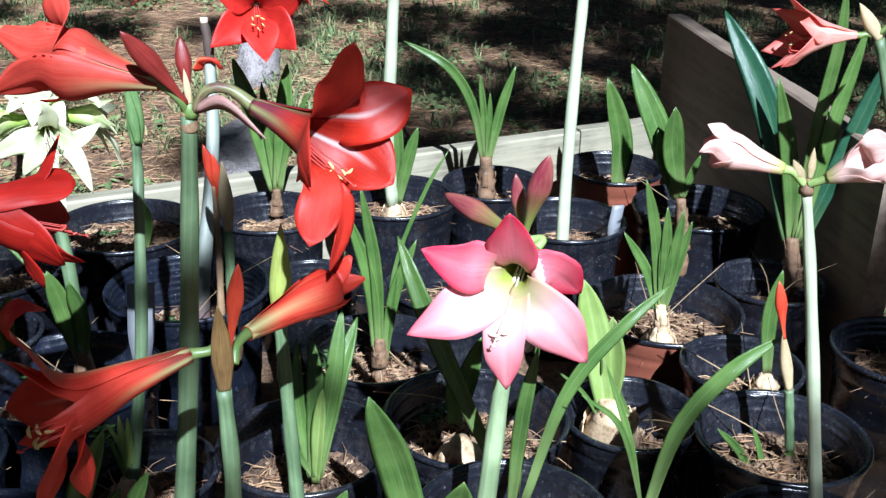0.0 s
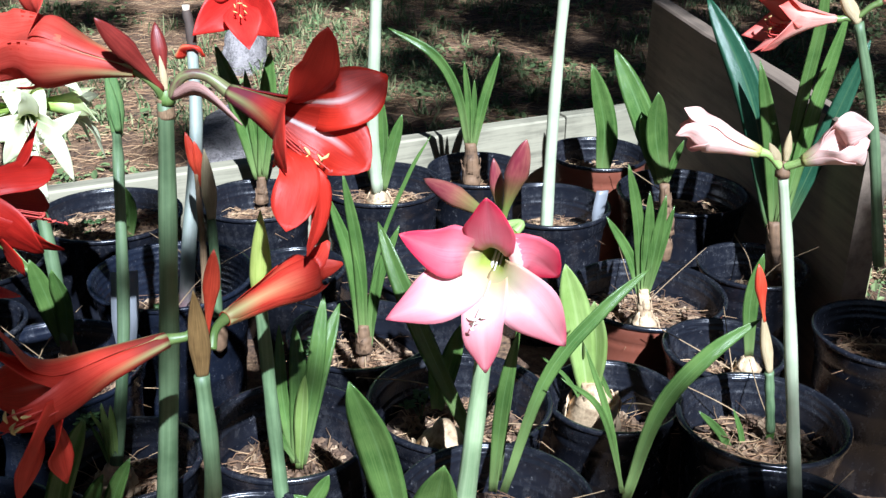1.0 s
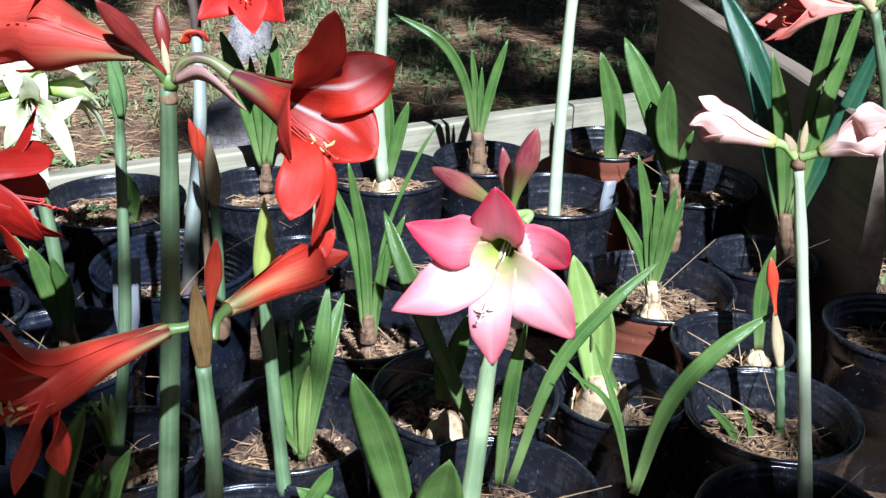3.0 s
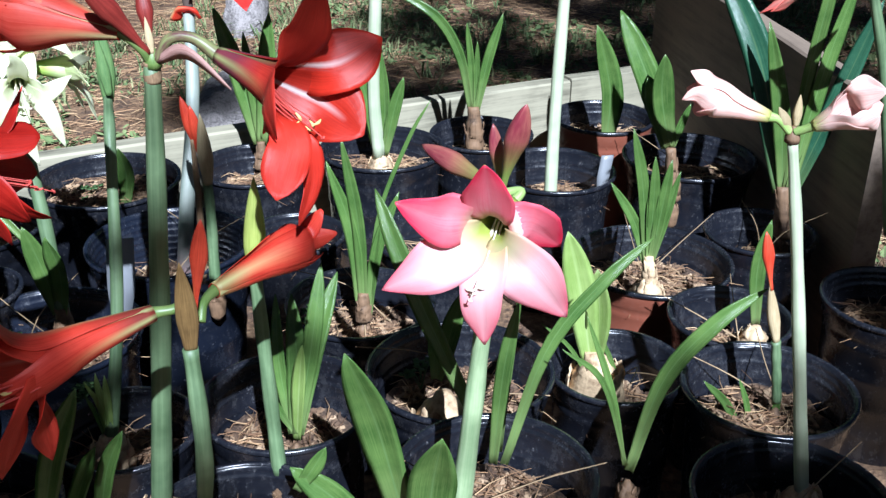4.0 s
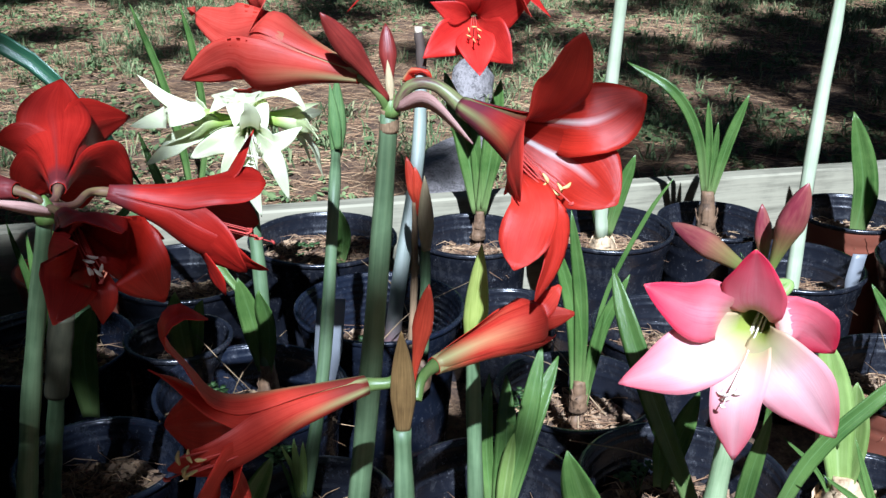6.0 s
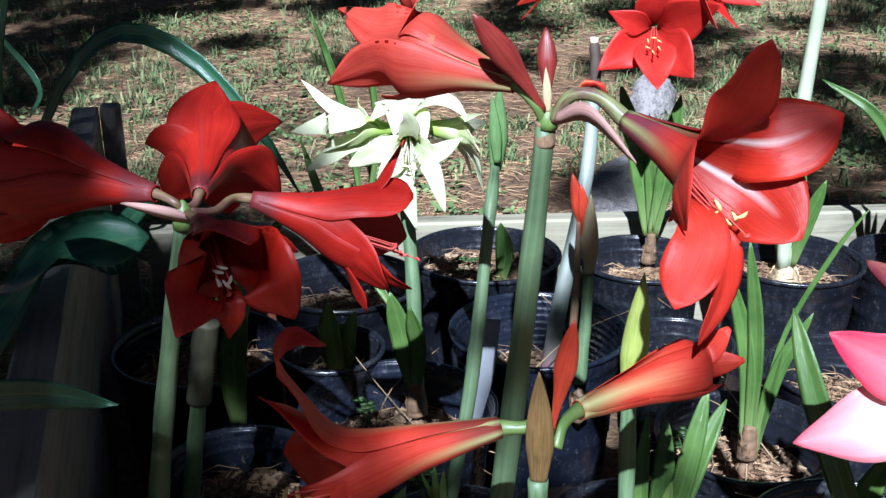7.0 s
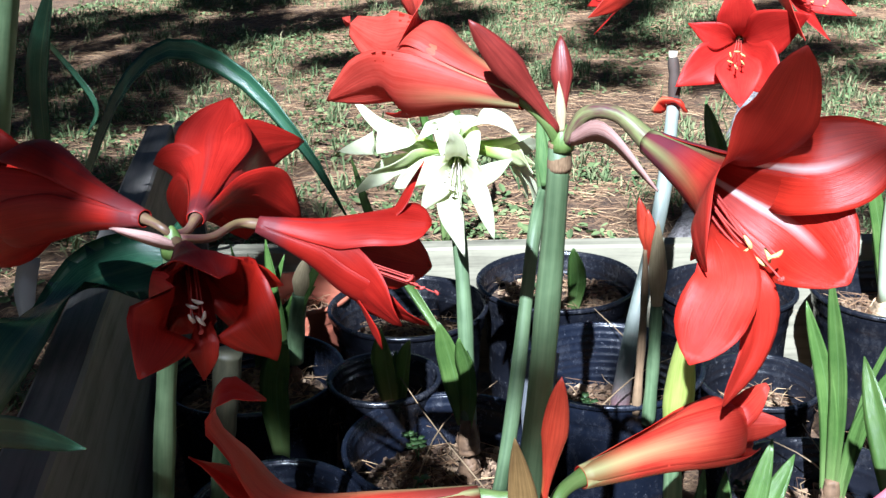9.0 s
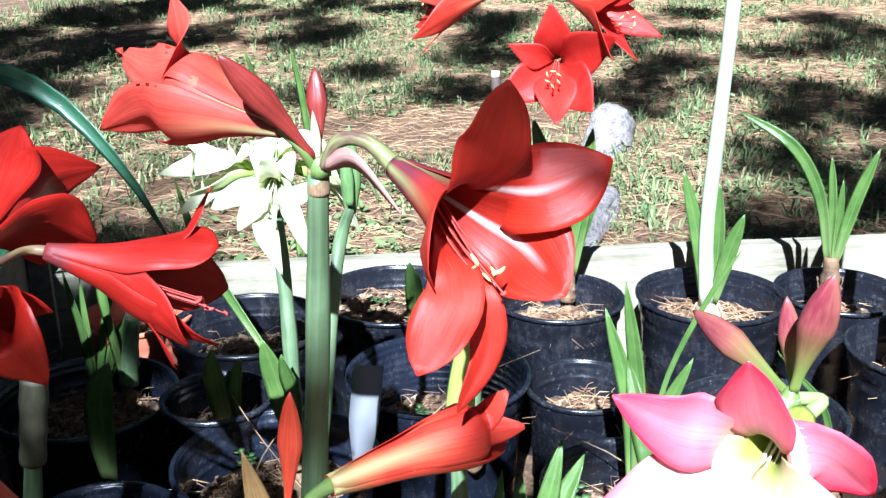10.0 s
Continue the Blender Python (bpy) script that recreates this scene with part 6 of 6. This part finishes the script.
p = plant((0.711, 1.285, 0.190), "amaryllis with a salmon-pink flower on a pale stalk")
scape(p, [(0.680, 1.285, 0.306), (0.636, 1.285, 0.508), (0.595, 1.285, 0.640)], 0.0086, 0.0071)
flower(p, (0.591, 1.285, 0.643), (0.565, 1.285, 0.644), [(0.461, 1.265, 0.696), (0.478, 1.230, 0.674), (0.463, 1.221, 0.619), (0.456, 1.260, 0.604), (0.455, 1.304, 0.621), (0.460, 1.296, 0.673)], 0.06, (petal_salmon, petal_salmon), seed=17, wide=1.35, open_=0.4)
flower(p, (0.593, 1.285, 0.647), (0.620, 1.285, 0.669), [(0.677, 1.250, 0.743), (0.702, 1.305, 0.722), (0.732, 1.282, 0.668), (0.708, 1.249, 0.638), (0.677, 1.203, 0.671), (0.660, 1.211, 0.727)], 0.06, (petal_salmon, petal_salmon), seed=18)
bud(p, (0.594, 1.285, 0.640), (0.563, 1.285, 0.684), 0.0092, spathe_tan)

p = plant((-0.068, 0.912, 0.190), "amaryllis with a fan of dark green leaves")
leaf(p, [(-0.069, 0.912, 0.198), (-0.090, 0.912, 0.239), (-0.094, 0.912, 0.265)], 0.0095)
leaf(p, [(-0.069, 0.912, 0.198), (-0.067, 0.934, 0.279), (-0.075, 0.962, 0.350)], 0.0229)
leaf(p, [(-0.065, 0.912, 0.198), (-0.050, 0.947, 0.286), (-0.028, 0.992, 0.364)], 0.0244)
leaf(p, [(-0.066, 0.912, 0.198), (-0.049, 0.938, 0.307), (-0.042, 0.972, 0.385)], 0.0202)
leaf(p, [(-0.072, 0.912, 0.198), (-0.087, 0.934, 0.277), (-0.093, 0.962, 0.349)], 0.0153)
leaf(p, [(-0.067, 0.912, 0.190), (-0.061, 0.912, 0.263), (-0.055, 0.912, 0.315)], 0.0164, mat=leaf_pale)

p = plant((-0.074, 0.851, 0.190), "amaryllis stalk with a closed yellow-green bud")
scape(p, [(-0.074, 0.851, 0.190), (-0.084, 0.851, 0.435)], 0.0083, 0.0068)
bud(p, (-0.085, 0.851, 0.428), (-0.078, 0.851, 0.535), 0.0107, spathe_yellow)

p = plant((-0.259, 0.722, 0.190), "amaryllis with dark green upright leaves in shade")
leaf(p, [(-0.281, 0.722, 0.195), (-0.254, 0.722, 0.300), (-0.221, 0.722, 0.377)], 0.0253)
leaf(p, [(-0.222, 0.722, 0.208), (-0.205, 0.722, 0.285), (-0.184, 0.722, 0.333)], 0.0180)
leaf(p, [(-0.256, 0.722, 0.205), (-0.231, 0.722, 0.269), (-0.212, 0.722, 0.313)], 0.0203)

p = plant((-0.930, 0.700, 0.000), "tall amaryllis tied with green tape beside the timber edge")
scape(p, [(-0.940, 0.800, 0.088), (-0.802, 0.800, 0.448), (-0.701, 0.800, 0.713), (-0.682, 0.800, 0.758)], 0.0187, 0.0129)
tape(p, (-0.784, 0.800, 0.485), 0.016)
leaf(p, [(-0.992, 1.050, 0.376), (-0.943, 1.050, 0.453), (-0.862, 1.060, 0.579), (-0.782, 1.070, 0.635), (-0.689, 1.080, 0.613), (-0.607, 1.090, 0.535), (-0.551, 1.090, 0.456)], 0.0250, mat=leaf_blue)
leaf(p, [(-0.756, 0.700, 0.293), (-0.684, 0.740, 0.414), (-0.683, 0.820, 0.445), (-0.665, 0.880, 0.451), (-0.636, 0.920, 0.451)], 0.1020, fold=0.12, mat=leaf_blue)
leaf(p, [(-0.875, 0.950, 0.516), (-0.861, 0.950, 0.623), (-0.817, 0.950, 0.723)], 0.0317, mat=leaf_blue)
leaf(p, [(-0.656, 0.580, 0.403), (-0.523, 0.570, 0.456), (-0.421, 0.560, 0.493), (-0.337, 0.550, 0.510)], 0.0230, mat=leaf_blue)
leaf(p, [(-0.954, 0.900, 0.349), (-0.911, 0.900, 0.498), (-0.894, 0.900, 0.690)], 0.0389, mat=leaf_blue)
leaf(p, [(-0.774, 1.000, 0.396), (-0.723, 1.000, 0.440), (-0.684, 1.000, 0.480)], 0.0263, mat=leaf_blue)
leaf(p, [(-1.057, 1.100, 0.641), (-0.961, 1.100, 0.552), (-0.986, 1.100, 0.504)], 0.0118, mat=leaf_blue)

p = plant((-0.742, 1.193, 0.190), "amaryllis with a short green stalk and tan bud")
scape(p, [(-0.742, 1.193, 0.190), (-0.722, 1.193, 0.295)], 0.0132, 0.0098)
bud(p, (-0.722, 1.193, 0.294), (-0.707, 1.193, 0.350), 0.0128, spathe_tan)
leaf(p, [(-0.747, 1.193, 0.189), (-0.762, 1.193, 0.287), (-0.774, 1.193, 0.363)], 0.0260)
leaf(p, [(-0.739, 1.193, 0.225), (-0.690, 1.193, 0.334), (-0.611, 1.193, 0.423)], 0.0147)
leaf(p, [(-0.813, 1.200, 0.127), (-0.820, 1.200, 0.240), (-0.856, 1.210, 0.337)], 0.0140)
leaf(p, [(-0.813, 1.200, 0.127), (-0.812, 1.200, 0.225), (-0.825, 1.210, 0.329)], 0.0120)
leaf(p, [(-0.813, 1.200, 0.127), (-0.782, 1.200, 0.256), (-0.758, 1.210, 0.339)], 0.0160)
leaf(p, [(-0.813, 1.200, 0.127), (-0.752, 1.200, 0.253), (-0.708, 1.210, 0.303)], 0.0180)
leaf(p, [(-0.813, 1.200, 0.127), (-0.778, 1.200, 0.214), (-0.747, 1.210, 0.284)], 0.0220)


# ---------------------------------------------------------------- small things
def plant_tag(a, b, w, lean, label):
    """A bent plastic plant label between its top a and its foot b."""
    a, b = Vector(a), Vector(b)
    t = thing("plant_label", b, label, "plant label", "plant labels")
    bm = bmesh.new()
    ps = spline([b, b.lerp(a, 0.55) + Vector((0, -0.004, 0)), a + Vector((lean, 0.004, 0))], 10)
    rings = []
    for i, p in enumerate(ps):
        u = i / 10
        h = w * 0.5 * (0.35 + 0.65 * min(1, u * 2.2))
        s = Vector((1, 0.25, 0)).normalized() * h
        rings.append([p - s, p - s * 0.2 + Vector((0, -0.002, 0)), p + s, p + s + Vector((0, 0.0012, 0)), p - s * 0.2 + Vector((0, -0.0008, 0)), p - s + Vector((0, 0.0012, 0))])
    loft(bm, rings)
    part("blade", bm, tag_white, t)


plant_tag((-0.348, 1.175, 0.302), (-0.354, 1.150, 0.165), 0.036, -0.004, "grey-white plastic plant label stuck in a pot")
plant_tag((0.326, 1.65, 0.262), (0.322, 1.65, 0.175), 0.022, 0.004, "white plastic plant label at a pot's rim")
plant_tag((-1.016, 1.0, 0.359), (-1.044, 1.0, 0.243), 0.034, 0.0, "white plastic plant label with faded writing")


def rock(at, size, label, seed):
    bm = bmesh.new()
    bmesh.ops.create_icosphere(bm, subdivisions=4, radius=1.0)
    for v in bm.verts:
        d = 1 + 0.34 * noise.noise(v.co * 1.2 + Vector((seed, 0, 0))) + 0.20 * abs(noise.noise(v.co * 2.6 + Vector((0, seed, 0)))) + 0.09 * noise.noise(v.co * 8 + Vector((0, 0, seed)))
        v.co = Vector((v.co.x * size[0] * d, v.co.y * size[1] * d, max(-0.25, v.co.z) * size[2] * d))
    ob = new("rock", to_mesh(bm, "rock", stone))
    ob.matrix_world = Matrix.Translation(at)
    return tagged(ob, label, "rock")


rock((-0.590, 2.66, 0.0), (0.085, 0.26, 0.060), "mottled grey rock lying on the ground behind the bed", 3)
rock((-0.765, 3.50, 0.0), (0.075, 0.12, 0.115), "dark grey rough rock lying on the ground", 8)


# ---------------------------------------------------------------- seedlings and straws in the pots
clover_green = leafy("clover_green", (0.05, 0.11, 0.03), (0.11, 0.19, 0.06), None, 0.5, 0.35)
straw_mat = leafy("straw", (0.22, 0.14, 0.07), (0.44, 0.32, 0.18), None, 0.7, 0.1)


def seedling(at, stems, seed, spread=0.022):
    """A few thin stems, each with three round leaflets."""
    rng = random.Random(seed)
    at = Vector(at)
    t = thing("clover_seedling", at, "small green clover seedling growing in a pot", "weed", "clover seedlings")
    for _ in range(stems):
        a, h = rng.uniform(0, math.tau), rng.uniform(0.012, 0.035)
        top = at + Vector((spread * math.cos(a) * rng.random(), spread * math.sin(a) * rng.random(), h))
        bm = bmesh.new()
        tube(bm, spline([at - Vector((0, 0, 0.008)), at.lerp(top, 0.5) + Vector((0, 0, 0.004)), top], 5), 0.0006, 5)
        for k in range(3):
            f = a + k * math.tau / 3
            d = Vector((math.cos(f), math.sin(f), rng.uniform(-0.1, 0.35))).normalized()
            s = Vector((-math.sin(f), math.cos(f), 0))
            l = rng.uniform(0.007, 0.012)
            up = Vector((0, 0, 0.0005))
            rim = [top, top + d * l * 0.45 + s * l * 0.42, top + d * l + s * l * 0.34, top + d * l * 0.88, top + d * l - s * l * 0.34, top + d * l * 0.45 - s * l * 0.42]
            loft(bm, [[p - up for p in rim], [p + up for p in rim]])
        part("sprig", bm, clover_green, t)
    return t


for k, (x, y, z) in enumerate([(-0.300, 1.300, 0.130), (-0.375, 1.330, 0.130), (-0.430, 1.010, 0.166), (-0.350, 1.000, 0.166), (-0.480, 1.105, 0.166),
                               (0.060, 1.070, 0.166), (-0.100, 1.190, 0.168), (-0.560, 1.560, 0.176)]):
    seedling((x, y, z), 5 + k % 4, 70 + k)


def straw(a, b, bend, seed):
    a, b = Vector(a), Vector(b)
    t = thing("dry_straw", a, "thin dry straw leaning across a pot", "straw", "dry straws")
    bm = bmesh.new()
    tube(bm, spline([a, a.lerp(b, 0.5) + Vector((bend, bend * 0.5, abs(bend))), b], 8), lambda u: 0.0011 - 0.0005 * u, 5)
    part("stem", bm, straw_mat, t)


rng = random.Random(5)
for k in (0, 1, 2, 7, 8, 9, 10, 11, 12, 13, 15, 16, 19, 22):
    x, y, r = POTS[k]
    for _ in range(2):
        a = rng.uniform(0, math.tau)
        e = a + rng.uniform(1.6, 3.6)
        straw((x + 0.45 * r * math.cos(a), y + 0.45 * r * math.sin(a), 0.166), (x + 1.12 * r * math.cos(e), y + 1.12 * r * math.sin(e), 0.222 + rng.uniform(0, 0.03)), rng.uniform(-0.015, 0.015), k)
